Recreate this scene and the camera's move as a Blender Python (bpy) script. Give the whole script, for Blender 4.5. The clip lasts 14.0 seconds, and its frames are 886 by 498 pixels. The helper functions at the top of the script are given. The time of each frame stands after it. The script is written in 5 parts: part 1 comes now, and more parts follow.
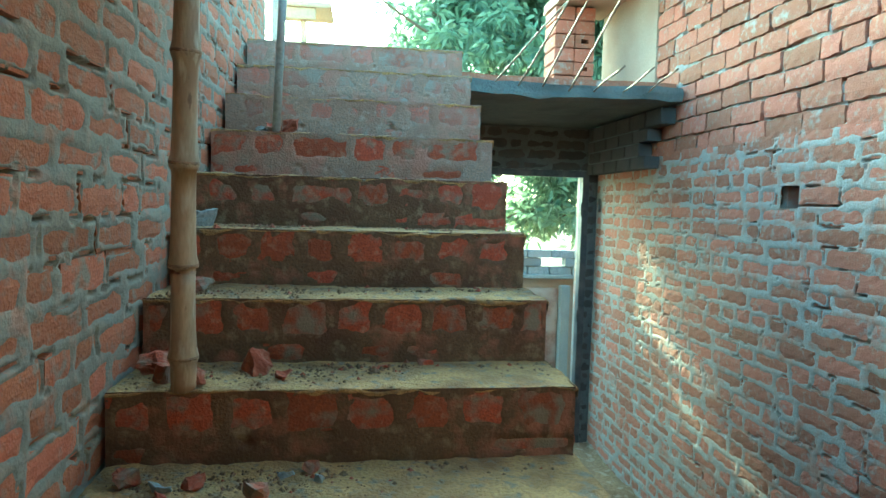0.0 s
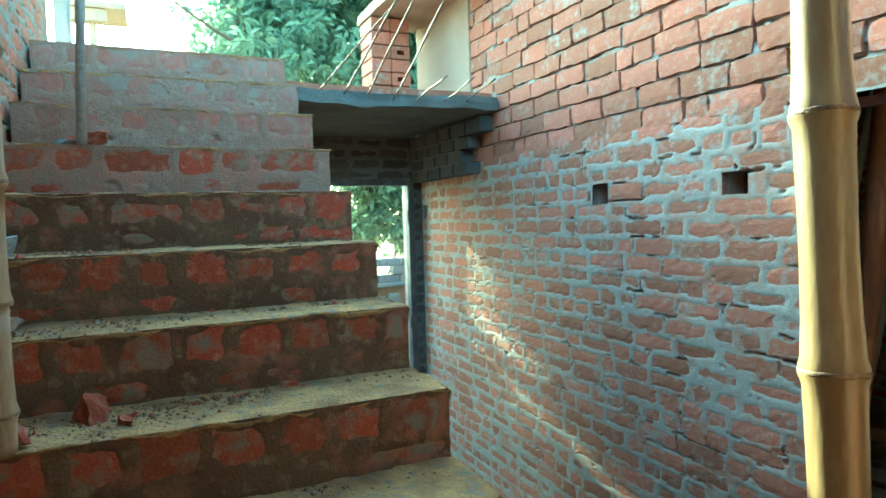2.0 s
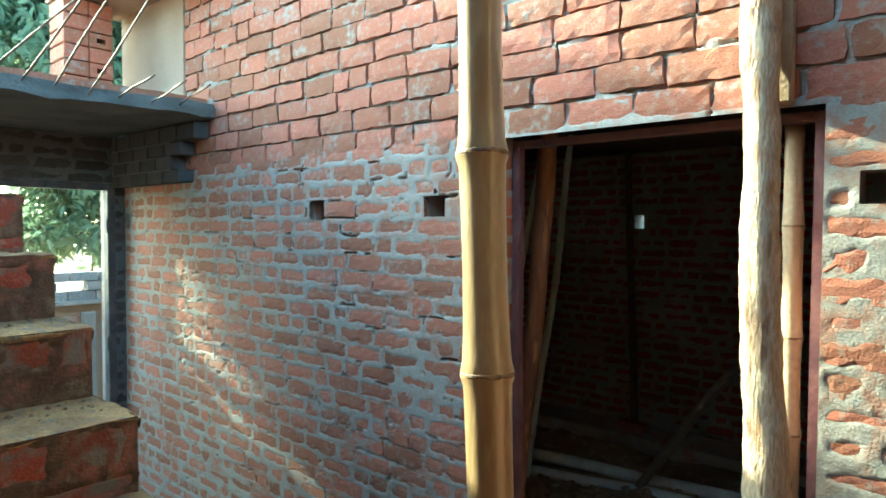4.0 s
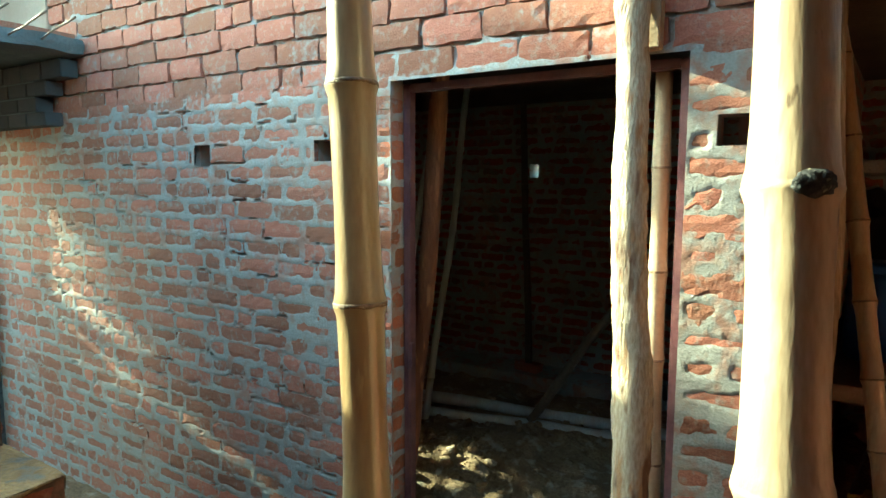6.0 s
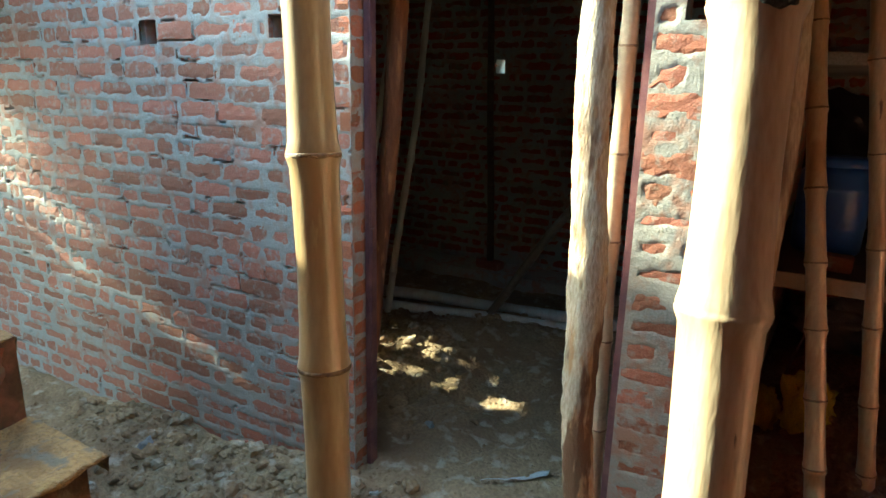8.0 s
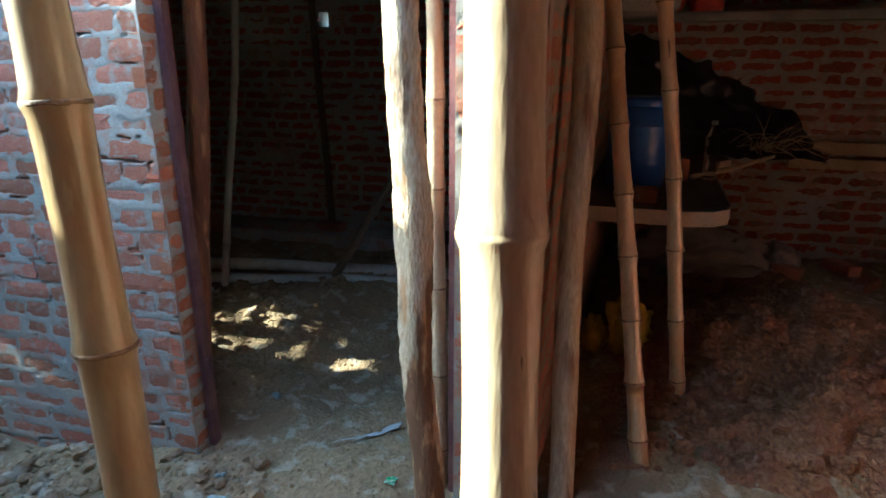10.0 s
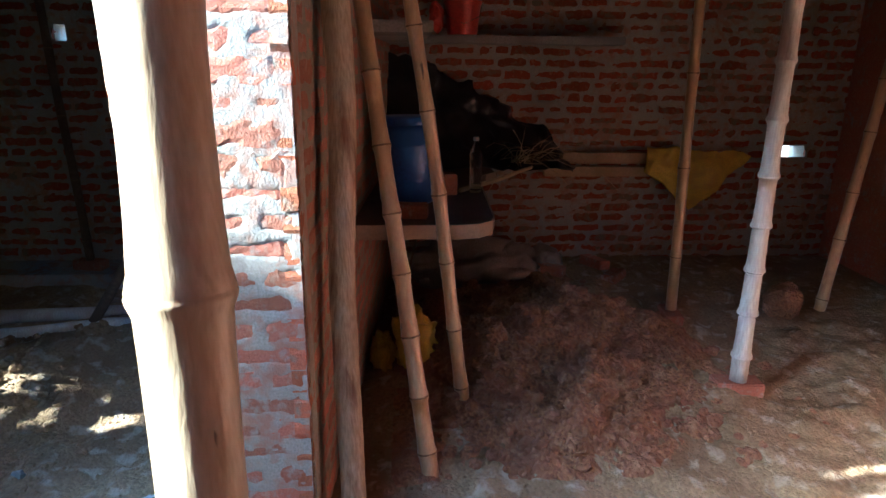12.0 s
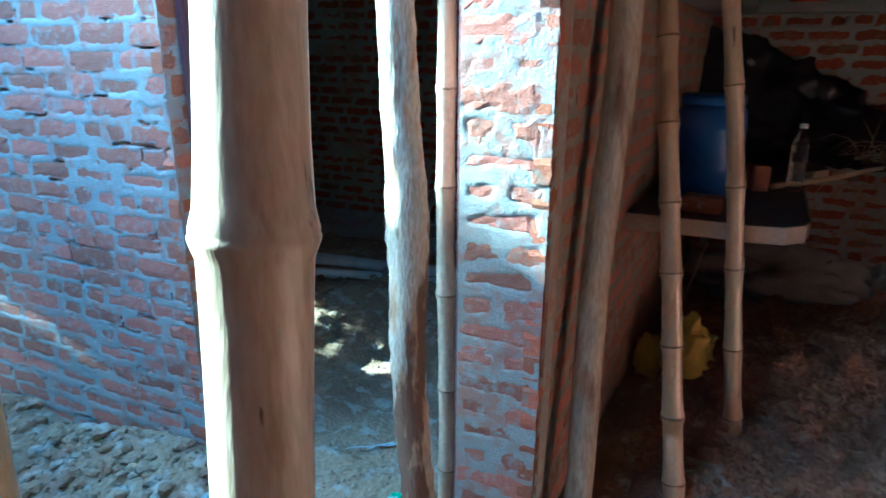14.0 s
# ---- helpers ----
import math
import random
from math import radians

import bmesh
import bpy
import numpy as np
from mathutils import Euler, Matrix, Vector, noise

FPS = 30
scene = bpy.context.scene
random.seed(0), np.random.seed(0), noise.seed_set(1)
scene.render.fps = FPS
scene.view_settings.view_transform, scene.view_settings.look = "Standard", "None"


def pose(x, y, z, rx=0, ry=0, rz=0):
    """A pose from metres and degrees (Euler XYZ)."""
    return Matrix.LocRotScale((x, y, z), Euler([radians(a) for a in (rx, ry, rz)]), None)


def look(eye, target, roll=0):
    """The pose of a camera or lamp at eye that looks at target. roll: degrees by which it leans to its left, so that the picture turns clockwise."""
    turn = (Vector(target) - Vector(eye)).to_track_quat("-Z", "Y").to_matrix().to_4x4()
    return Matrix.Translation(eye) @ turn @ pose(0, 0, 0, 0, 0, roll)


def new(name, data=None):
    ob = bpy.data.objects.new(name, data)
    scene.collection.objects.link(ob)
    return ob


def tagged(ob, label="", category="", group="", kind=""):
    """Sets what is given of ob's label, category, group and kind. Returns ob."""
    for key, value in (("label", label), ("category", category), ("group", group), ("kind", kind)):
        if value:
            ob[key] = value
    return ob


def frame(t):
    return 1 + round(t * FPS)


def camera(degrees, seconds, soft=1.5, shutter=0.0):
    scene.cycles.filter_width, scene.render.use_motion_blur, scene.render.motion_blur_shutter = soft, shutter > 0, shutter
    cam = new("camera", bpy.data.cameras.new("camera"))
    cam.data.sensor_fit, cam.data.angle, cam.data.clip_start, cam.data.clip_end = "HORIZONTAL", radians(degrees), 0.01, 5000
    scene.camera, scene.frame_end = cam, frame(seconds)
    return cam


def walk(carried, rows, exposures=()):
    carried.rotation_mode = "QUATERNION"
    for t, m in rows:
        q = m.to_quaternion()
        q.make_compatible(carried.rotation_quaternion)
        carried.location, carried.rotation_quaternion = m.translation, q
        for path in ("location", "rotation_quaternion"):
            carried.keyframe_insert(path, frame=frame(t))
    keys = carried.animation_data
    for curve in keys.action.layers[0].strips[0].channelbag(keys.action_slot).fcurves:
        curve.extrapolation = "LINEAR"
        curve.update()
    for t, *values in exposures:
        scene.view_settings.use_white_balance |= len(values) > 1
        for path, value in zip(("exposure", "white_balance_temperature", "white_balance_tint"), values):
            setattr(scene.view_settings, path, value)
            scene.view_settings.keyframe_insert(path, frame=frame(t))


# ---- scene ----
cam = camera(70.4, 14.0, shutter=0.25)
PATH = [
    (0, (-0.542, -1.479, 0.442), (-0.276, 0.498, 0.303), 1.5),
    (0.5, (-0.555, -1.448, 0.434), (-0.228, 0.521, 0.314), 2.4),
    (1, (-0.586, -1.441, 0.443), (-0.114, 0.499, 0.326), 1.0),
    (1.5, (-0.617, -1.427, 0.445), (0.073, 0.447, 0.339), -0.6),
    (2, (-0.647, -1.417, 0.43), (0.179, 0.402, 0.327), -1.7),
    (2.5, (-0.659, -1.418, 0.428), (0.381, 0.287, 0.326), -0.4),
    (3, (-0.656, -1.437, 0.43), (0.555, 0.153, 0.345), 0.4),
    (3.5, (-0.639, -1.451, 0.435), (0.757, -0.021, 0.352), 0.2),
    (4, (-0.619, -1.467, 0.437), (0.889, -0.155, 0.368), 0.3),
    (4.2, (-0.603, -1.465, 0.432), (0.939, -0.193, 0.362), 0.3),
    (6.3, (-0.596, -1.527, 0.395), (1.087, -0.473, 0.153), 0.4),
    (6.5, (-0.596, -1.529, 0.388), (1.078, -0.47, 0.111), 0.5),
    (7, (-0.591, -1.53, 0.367), (1.077, -0.489, 0.001), 0.9),
    (7.2, (-0.59, -1.53, 0.357), (1.082, -0.51, -0.047), 1.0),
    (9.3, (-0.544, -1.537, 0.267), (1.196, -0.797, -0.384), 0.7),
    (9.5, (-0.53, -1.551, 0.268), (1.248, -0.899, -0.374), 0.6),
    (10, (-0.511, -1.587, 0.273), (1.327, -1.088, -0.336), -0.0),
    (10.5, (-0.473, -1.623, 0.287), (1.416, -1.341, -0.305), -0.0),
    (11, (-0.457, -1.653, 0.29), (1.457, -1.56, -0.284), 0.5),
    (11.5, (-0.457, -1.676, 0.293), (1.458, -1.759, -0.279), 0.6),
    (12, (-0.446, -1.682, 0.292), (1.47, -1.805, -0.268), 0.6),
    (12.5, (-0.416, -1.686, 0.288), (1.506, -1.75, -0.26), 0.1),
    (13, (-0.387, -1.714, 0.264), (1.525, -1.559, -0.302), -1.1),
    (13.5, (-0.327, -1.738, 0.227), (1.527, -1.29, -0.376), -0.4),
    (14, (-0.255, -1.794, 0.226), (1.48, -1.003, -0.379), 0.3),
]
walk(cam, [(t, look(eye, target, roll)) for t, eye, target, roll in PATH],
     [(0, 3.05, 5000, -44), (2, 3.05, 5050, -44), (3, 2.95, 5150, -36), (4, 2.85, 5350, -26), (6.5, 2.9, 5400, -34), (7, 2.95, 5450, -30), (9.5, 3.2, 5200, -14), (10.5, 3.15, 4400, -16), (11, 3.15, 4500, -8), (11.6, 3.4, 4600, 4), (12.1, 3.8, 4300, -10), (12.7, 3.8, 4100, -20), (13.2, 3.85, 3750, -30), (14, 3.8, 3450, -26)])

# ---- world and sun ----
SUN_AZ, SUN_EL = radians(-9), radians(24)
world = bpy.data.worlds.new("world")
scene.world = world
world.use_nodes = True
wn = world.node_tree
sky = wn.nodes.new("ShaderNodeTexSky")
sky.sky_type, sky.sun_disc = "NISHITA", False
sky.sun_elevation, sky.sun_rotation = SUN_EL, SUN_AZ
sky.air_density, sky.dust_density, sky.ozone_density = 1.0, 2.0, 1.2
wn.nodes["Background"].inputs["Strength"].default_value = 0.28
wn.links.new(sky.outputs[0], wn.nodes["Background"].inputs["Color"])
sun = new("sun", bpy.data.lights.new("sun", "SUN"))
sun.data.energy, sun.data.angle, sun.data.color = 4.6, radians(0.6), (1.0, 0.84, 0.64)
to_sun = Vector((math.sin(SUN_AZ) * math.cos(SUN_EL), math.cos(SUN_AZ) * math.cos(SUN_EL), math.sin(SUN_EL)))
sun.matrix_world = look(to_sun * 30, (0, 0, 0))
scene.view_settings.exposure = 0.0

GROUND = -1.28      # floor level by the doorway
XW = 1.3            # face of the long brick wall beside the stairs
RISE, GOING = 0.177, 0.256


# ---- materials ----
def mat(name, base, rough=0.8, spots=None, grain=None, scale=(6.0, 60.0), bump=0.3, vary=0.0, metal=0.0, detail=None, dist=0.01, spot_range=(0.45, 0.65), trans=0.0, stretch=1.0, wash=None, coat=0.0):
    """Base colour with grain at a fine scale, spots at a coarse one, a bump, and a spread from object to object."""
    m = bpy.data.materials.new(name)
    m.use_nodes = True
    nt = m.node_tree
    b = nt.nodes["Principled BSDF"]
    b.inputs["Roughness"].default_value, b.inputs["Metallic"].default_value = rough, metal
    b.inputs["Coat Weight"].default_value, b.inputs["Coat Roughness"].default_value = coat, 0.3
    geo = nt.nodes.new("ShaderNodeNewGeometry")
    pos = geo.outputs["Position"]
    if stretch != 1.0:
        vm = nt.nodes.new("ShaderNodeVectorMath")
        vm.operation = "MULTIPLY"
        vm.inputs[1].default_value = (1, 1, stretch)
        nt.links.new(pos, vm.inputs[0])
        pos = vm.outputs[0]

    def noise_node(s, d=4.0):
        n = nt.nodes.new("ShaderNodeTexNoise")
        n.inputs["Scale"].default_value, n.inputs["Detail"].default_value = s, d
        nt.links.new(pos, n.inputs["Vector"])
        return n

    def ramp(src, a, c):
        r = nt.nodes.new("ShaderNodeMapRange")
        r.inputs["From Min"].default_value, r.inputs["From Max"].default_value = a, c
        nt.links.new(src, r.inputs["Value"])
        return r.outputs[0]

    def mix(fac, a, c):
        n = nt.nodes.new("ShaderNodeMix")
        n.data_type = "RGBA"
        for v, slot in ((fac, 0), (a, 6), (c, 7)):
            if isinstance(v, (tuple, list)):
                n.inputs[slot].default_value = (*v, 1)
            elif isinstance(v, (int, float)):
                n.inputs[slot].default_value = v
            else:
                nt.links.new(v, n.inputs[slot])
        return n.outputs[2]

    coarse, fine = noise_node(scale[0]), noise_node(scale[1], 6.0)
    g = grain or tuple(c * 0.6 for c in base)
    col = mix(ramp(fine.outputs["Fac"], 0.35, 0.7), base, g)
    if spots:
        col = mix(ramp(coarse.outputs["Fac"], *spot_range), col, spots)
    if detail:
        mid = noise_node((scale[0] * scale[1]) ** 0.5, 5.0)
        col = mix(ramp(mid.outputs["Fac"], 0.55, 0.68), col, detail)
    if vary:
        info = nt.nodes.new("ShaderNodeObjectInfo")
        add = nt.nodes.new("ShaderNodeMath")
        add.operation = "ADD"
        nt.links.new(info.outputs["Random"], add.inputs[0])
        nt.links.new(geo.outputs["Random Per Island"], add.inputs[1])
        fr = nt.nodes.new("ShaderNodeMath")
        fr.operation = "FRACT"
        nt.links.new(add.outputs[0], fr.inputs[0])
        hsv = nt.nodes.new("ShaderNodeHueSaturation")
        val = nt.nodes.new("ShaderNodeMapRange")
        val.inputs["To Min"].default_value, val.inputs["To Max"].default_value = 1 - vary, 1 + vary * 0.6
        nt.links.new(fr.outputs[0], val.inputs["Value"])
        nt.links.new(val.outputs[0], hsv.inputs["Value"])
        hue = nt.nodes.new("ShaderNodeMapRange")
        hue.inputs["To Min"].default_value, hue.inputs["To Max"].default_value = 0.5 + 0.006 * vary / 0.4, 0.5 - 0.008 * vary / 0.4
        nt.links.new(fr.outputs[0], hue.inputs["Value"])
        nt.links.new(hue.outputs[0], hsv.inputs["Hue"])
        nt.links.new(col, hsv.inputs["Color"])
        col = hsv.outputs[0]
    if wash:
        w1, w2 = noise_node(wash[1], 6.0), noise_node(wash[1] * 0.22, 3.0)
        sm = nt.nodes.new("ShaderNodeMath")
        sm.operation = "ADD"
        nt.links.new(w1.outputs["Fac"], sm.inputs[0])
        nt.links.new(w2.outputs["Fac"], sm.inputs[1])
        col = mix(ramp(sm.outputs[0], *wash[2]), col, wash[0])
    nt.links.new(col, b.inputs["Base Color"])
    if bump:
        bp = nt.nodes.new("ShaderNodeBump")
        bp.inputs["Strength"].default_value, bp.inputs["Distance"].default_value = bump, dist
        nt.links.new(fine.outputs["Fac"], bp.inputs["Height"])
        nt.links.new(bp.outputs[0], b.inputs["Normal"])
    if trans:
        tr = nt.nodes.new("ShaderNodeBsdfTranslucent")
        nt.links.new(col, tr.inputs["Color"])
        mx = nt.nodes.new("ShaderNodeMixShader")
        mx.inputs[0].default_value = trans
        nt.links.new(b.outputs[0], mx.inputs[1])
        nt.links.new(tr.outputs[0], mx.inputs[2])
        nt.links.new(mx.outputs[0], nt.nodes["Material Output"].inputs["Surface"])
    return m


BRICK = mat("fired_brick", (0.41, 0.165, 0.098), 0.92, spots=(0.35, 0.13, 0.072), grain=(0.28, 0.10, 0.06), scale=(14, 150), bump=0.4, vary=0.30, detail=(0.36, 0.20, 0.135), dist=0.005, wash=((0.33, 0.29, 0.25), 30, (1.1, 1.32)))
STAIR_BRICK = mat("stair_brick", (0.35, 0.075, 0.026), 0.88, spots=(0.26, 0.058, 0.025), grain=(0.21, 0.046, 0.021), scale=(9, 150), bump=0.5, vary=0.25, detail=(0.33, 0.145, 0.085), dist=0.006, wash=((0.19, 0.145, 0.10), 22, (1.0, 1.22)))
MORTAR = mat("cement_mortar", (0.40, 0.37, 0.325), 0.95, spots=(0.31, 0.28, 0.24), grain=(0.265, 0.243, 0.21), scale=(3.2, 130), bump=0.35, detail=(0.335, 0.265, 0.21), dist=0.006, wash=((0.34, 0.19, 0.135), 22, (1.0, 1.22)))
WEST_MORTAR = mat("brown_cement_mortar", (0.27, 0.235, 0.17), 0.94, spots=(0.22, 0.195, 0.15), grain=(0.20, 0.18, 0.14), scale=(3.2, 130), bump=0.4, detail=(0.30, 0.225, 0.165), dist=0.007, wash=((0.34, 0.19, 0.125), 26, (1.08, 1.28)))
WEST_BRICK = mat("orange_brick", (0.44, 0.15, 0.062), 0.9, spots=(0.36, 0.105, 0.042), grain=(0.30, 0.092, 0.042), scale=(12, 150), bump=0.5, vary=0.30, detail=(0.33, 0.15, 0.09), dist=0.006, wash=((0.25, 0.215, 0.16), 24, (1.08, 1.28)))
KNOT = mat("charred_knot", (0.03, 0.024, 0.018), 0.7, spots=(0.40, 0.33, 0.22), grain=(0.015, 0.012, 0.01), scale=(70, 160), bump=0.8, spot_range=(0.62, 0.7))
STEP_MORTAR = mat("stair_mortar", (0.14, 0.08, 0.038), 0.94, spots=(0.09, 0.042, 0.02), grain=(0.095, 0.055, 0.03), scale=(5, 130), bump=0.6, detail=(0.20, 0.135, 0.075), dist=0.006, wash=((0.26, 0.105, 0.06), 18, (1.03, 1.25)))
TREAD = mat("dusty_tread", (0.43, 0.255, 0.092), 0.96, spots=(0.21, 0.115, 0.045), grain=(0.28, 0.17, 0.07), scale=(8, 110), bump=0.9, detail=(0.19, 0.15, 0.105), dist=0.012)
DEBRIS = mat("mortar_debris", (0.24, 0.15, 0.075), 0.96, spots=(0.18, 0.10, 0.05), grain=(0.15, 0.095, 0.05), scale=(20, 120), bump=0.6, vary=0.4)
RED_SOIL = mat("red_earth", (0.36, 0.175, 0.082), 0.97, spots=(0.22, 0.10, 0.055), grain=(0.16, 0.075, 0.042), scale=(4, 60), bump=1.0, detail=(0.33, 0.17, 0.09), dist=0.03)
# paler copies for the upper steps: smoke haze is put into their colour
UPPER_BRICK = mat("hazed_smeared_stair_brick", (0.36, 0.12, 0.07), 0.92, spots=(0.28, 0.15, 0.11), grain=(0.22, 0.12, 0.09), scale=(9, 150), bump=0.5, vary=0.2, detail=(0.28, 0.20, 0.16), dist=0.006, wash=((0.24, 0.20, 0.16), 20, (1.0, 1.25)))
UPPER_MORTAR = mat("hazed_grey_stair_render", (0.31, 0.20, 0.138), 0.94, spots=(0.23, 0.135, 0.092), grain=(0.17, 0.135, 0.11), scale=(5, 130), bump=0.7, detail=(0.30, 0.22, 0.17), dist=0.006, wash=((0.30, 0.15, 0.105), 16, (1.03, 1.25)))
CONCRETE = mat("raw_concrete", (0.33, 0.33, 0.31), 0.9, spots=(0.22, 0.22, 0.21), grain=(0.24, 0.24, 0.22), scale=(3, 90), bump=0.5)
PLASTER = mat("sand_plaster", (0.37, 0.275, 0.20), 0.9, spots=(0.30, 0.205, 0.145), grain=(0.31, 0.23, 0.165), scale=(3, 90), bump=0.35)
SOIL = mat("dry_soil", (0.33, 0.225, 0.12), 0.97, spots=(0.20, 0.12, 0.062), grain=(0.20, 0.13, 0.07), scale=(2.3, 60), bump=0.7, detail=(0.40, 0.32, 0.23), dist=0.02)
BAMBOO = mat("bamboo_skin", (0.50, 0.345, 0.18), 0.34, spots=(0.31, 0.155, 0.06), grain=(0.42, 0.265, 0.125), scale=(10, 150), bump=0.06, vary=0.2, detail=(0.50, 0.34, 0.165), stretch=0.22, spot_range=(0.44, 0.70), wash=((0.11, 0.05, 0.022), 55, (1.25, 1.32)), coat=1.0)
PALE_BAMBOO = mat("pale_bamboo_skin", (0.56, 0.435, 0.285), 0.4, spots=(0.35, 0.23, 0.13), grain=(0.45, 0.325, 0.195), scale=(12, 160), bump=0.1, detail=(0.36, 0.25, 0.15), stretch=0.2, spot_range=(0.46, 0.72), wash=((0.12, 0.07, 0.04), 75, (1.2, 1.28)), coat=0.3)
NODE = mat("bamboo_node_scar", (0.28, 0.17, 0.085), 0.7, spots=(0.12, 0.07, 0.04), grain=(0.16, 0.095, 0.05), scale=(40, 160), bump=0.3)
GREY_BAMBOO = mat("whitewashed_bamboo", (0.56, 0.54, 0.49), 0.6, spots=(0.44, 0.36, 0.30), grain=(0.42, 0.38, 0.33), scale=(12, 130), bump=0.2, stretch=0.15)
RED_BAMBOO = mat("red_brown_timber", (0.27, 0.105, 0.045), 0.7, spots=(0.13, 0.045, 0.022), grain=(0.19, 0.07, 0.03), scale=(10, 110), bump=0.6, detail=(0.36, 0.16, 0.07), stretch=0.2)
DUSTY_BAMBOO = mat("dusty_bamboo_skin", (0.40, 0.29, 0.175), 0.6, spots=(0.24, 0.155, 0.085), grain=(0.31, 0.21, 0.12), scale=(12, 150), bump=0.15, detail=(0.44, 0.36, 0.25), stretch=0.25, wash=((0.14, 0.085, 0.045), 60, (1.22, 1.30)))
WOOD = mat("weathered_wood", (0.50, 0.37, 0.23), 0.75, spots=(0.19, 0.09, 0.045), grain=(0.34, 0.23, 0.13), scale=(16, 140), bump=0.5, detail=(0.52, 0.40, 0.26), stretch=0.15, spot_range=(0.52, 0.66))
POST_WOOD = mat("peeled_post_wood", (0.55, 0.44, 0.30), 0.7, spots=(0.15, 0.07, 0.03), grain=(0.38, 0.26, 0.15), scale=(9, 140), bump=0.9, detail=(0.40, 0.22, 0.10), stretch=0.28, spot_range=(0.50, 0.55))
BARK = mat("bark", (0.16, 0.11, 0.07), 0.9, spots=(0.10, 0.07, 0.045), grain=(0.09, 0.06, 0.04), scale=(6, 40), bump=0.8)
PLANK = mat("sawn_plank", (0.45, 0.33, 0.20), 0.7, spots=(0.34, 0.23, 0.13), grain=(0.36, 0.25, 0.15), scale=(5, 60), bump=0.3)
MAROON = mat("maroon_steel", (0.13, 0.055, 0.06), 0.5, spots=(0.19, 0.09, 0.08), grain=(0.10, 0.04, 0.045), scale=(8, 70), bump=0.15, metal=0.0)
DARK_STEEL = mat("dark_painted_steel", (0.05, 0.05, 0.055), 0.5, spots=(0.09, 0.08, 0.075), scale=(8, 60), bump=0.15)
RUST = mat("rusty_steel", (0.25, 0.16, 0.11), 0.65, spots=(0.16, 0.09, 0.055), scale=(20, 120), bump=0.4, metal=0.4)
PVC = mat("grey_pvc", (0.42, 0.43, 0.42), 0.45, spots=(0.33, 0.32, 0.30), scale=(6, 60), bump=0.1)
LEAF = mat("mango_leaf", (0.22, 0.295, 0.185), 0.4, spots=(0.25, 0.32, 0.19), grain=(0.165, 0.23, 0.145), scale=(0.8, 9), bump=0.0, vary=0.35, trans=0.55)
GREY_BLOCK = mat("grey_brick", (0.33, 0.33, 0.33), 0.9, spots=(0.25, 0.24, 0.23), scale=(6, 90), bump=0.5, vary=0.3)
BLUE = mat("blue_plastic", (0.02, 0.10, 0.45), 0.35, spots=(0.03, 0.11, 0.38), scale=(5, 60), bump=0.05)
RED = mat("red_plastic", (0.55, 0.05, 0.025), 0.4, spots=(0.45, 0.05, 0.03), scale=(8, 60), bump=0.05)
YELLOW = mat("yellow_woven_plastic", (0.76, 0.52, 0.03), 0.55, spots=(0.50, 0.32, 0.03), scale=(9, 160), bump=0.3)
BLACK = mat("black_polythene", (0.012, 0.012, 0.014), 0.35, spots=(0.02, 0.02, 0.022), scale=(6, 50), bump=0.2)
SACK = mat("grey_sacking", (0.25, 0.23, 0.215), 0.8, spots=(0.17, 0.15, 0.14), scale=(6, 120), bump=0.5)
PAPER = mat("dirty_paper", (0.6, 0.6, 0.58), 0.8, spots=(0.45, 0.43, 0.4), scale=(12, 80), bump=0.2)
GREEN_WRAP = mat("green_foil", (0.03, 0.35, 0.10), 0.35, spots=(0.5, 0.5, 0.4), scale=(60, 200), bump=0.1)
# shade under the landing is put into this dark concrete colour
DARK_CONCRETE = mat("shade_dark_concrete", (0.13, 0.13, 0.12), 0.9, spots=(0.08, 0.08, 0.075), grain=(0.09, 0.09, 0.085), scale=(4, 80), bump=0.6)
# soot and the shade under the landing are both put into this colour
SHADED_SOOTY = mat("shaded_sooty_brick", (0.085, 0.066, 0.058), 0.93, spots=(0.055, 0.048, 0.044), grain=(0.05, 0.043, 0.04), scale=(7, 120), bump=0.6, vary=0.3)
FORMWORK = mat("formwork_boards", (0.13, 0.085, 0.055), 0.85, spots=(0.08, 0.055, 0.038), scale=(4, 60), bump=0.4)


def glass_mat(name, colour):
    m = bpy.data.materials.new(name)
    m.use_nodes = True
    b = m.node_tree.nodes["Principled BSDF"]
    b.inputs["Base Color"].default_value = (*colour, 1)
    b.inputs["Transmission Weight"].default_value, b.inputs["Roughness"].default_value, b.inputs["IOR"].default_value = 1.0, 0.08, 1.3
    return m


CLEAR = glass_mat("clear_plastic", (0.9, 0.93, 0.93))


# ---- helpers for building ----
def rough_noise(x, y, seed):
    """Smooth value noise in -1..1 over arrays, one unit per cell."""
    rng = np.random.RandomState(seed)
    tab = rng.rand(64, 64) * 2 - 1
    xi, yi = np.floor(x).astype(int), np.floor(y).astype(int)
    fx, fy = x - xi, y - yi
    fx, fy = fx * fx * (3 - 2 * fx), fy * fy * (3 - 2 * fy)
    a, b = tab[xi % 64, yi % 64], tab[(xi + 1) % 64, yi % 64]
    c, d = tab[xi % 64, (yi + 1) % 64], tab[(xi + 1) % 64, (yi + 1) % 64]
    return (a * (1 - fx) + b * fx) * (1 - fy) + (c * (1 - fx) + d * fx) * fy


def fbm(x, y, seed, octaves=3):
    return sum(rough_noise(x * 2 ** k, y * 2 ** k, seed + k) / 2 ** k for k in range(octaves)) / 1.7


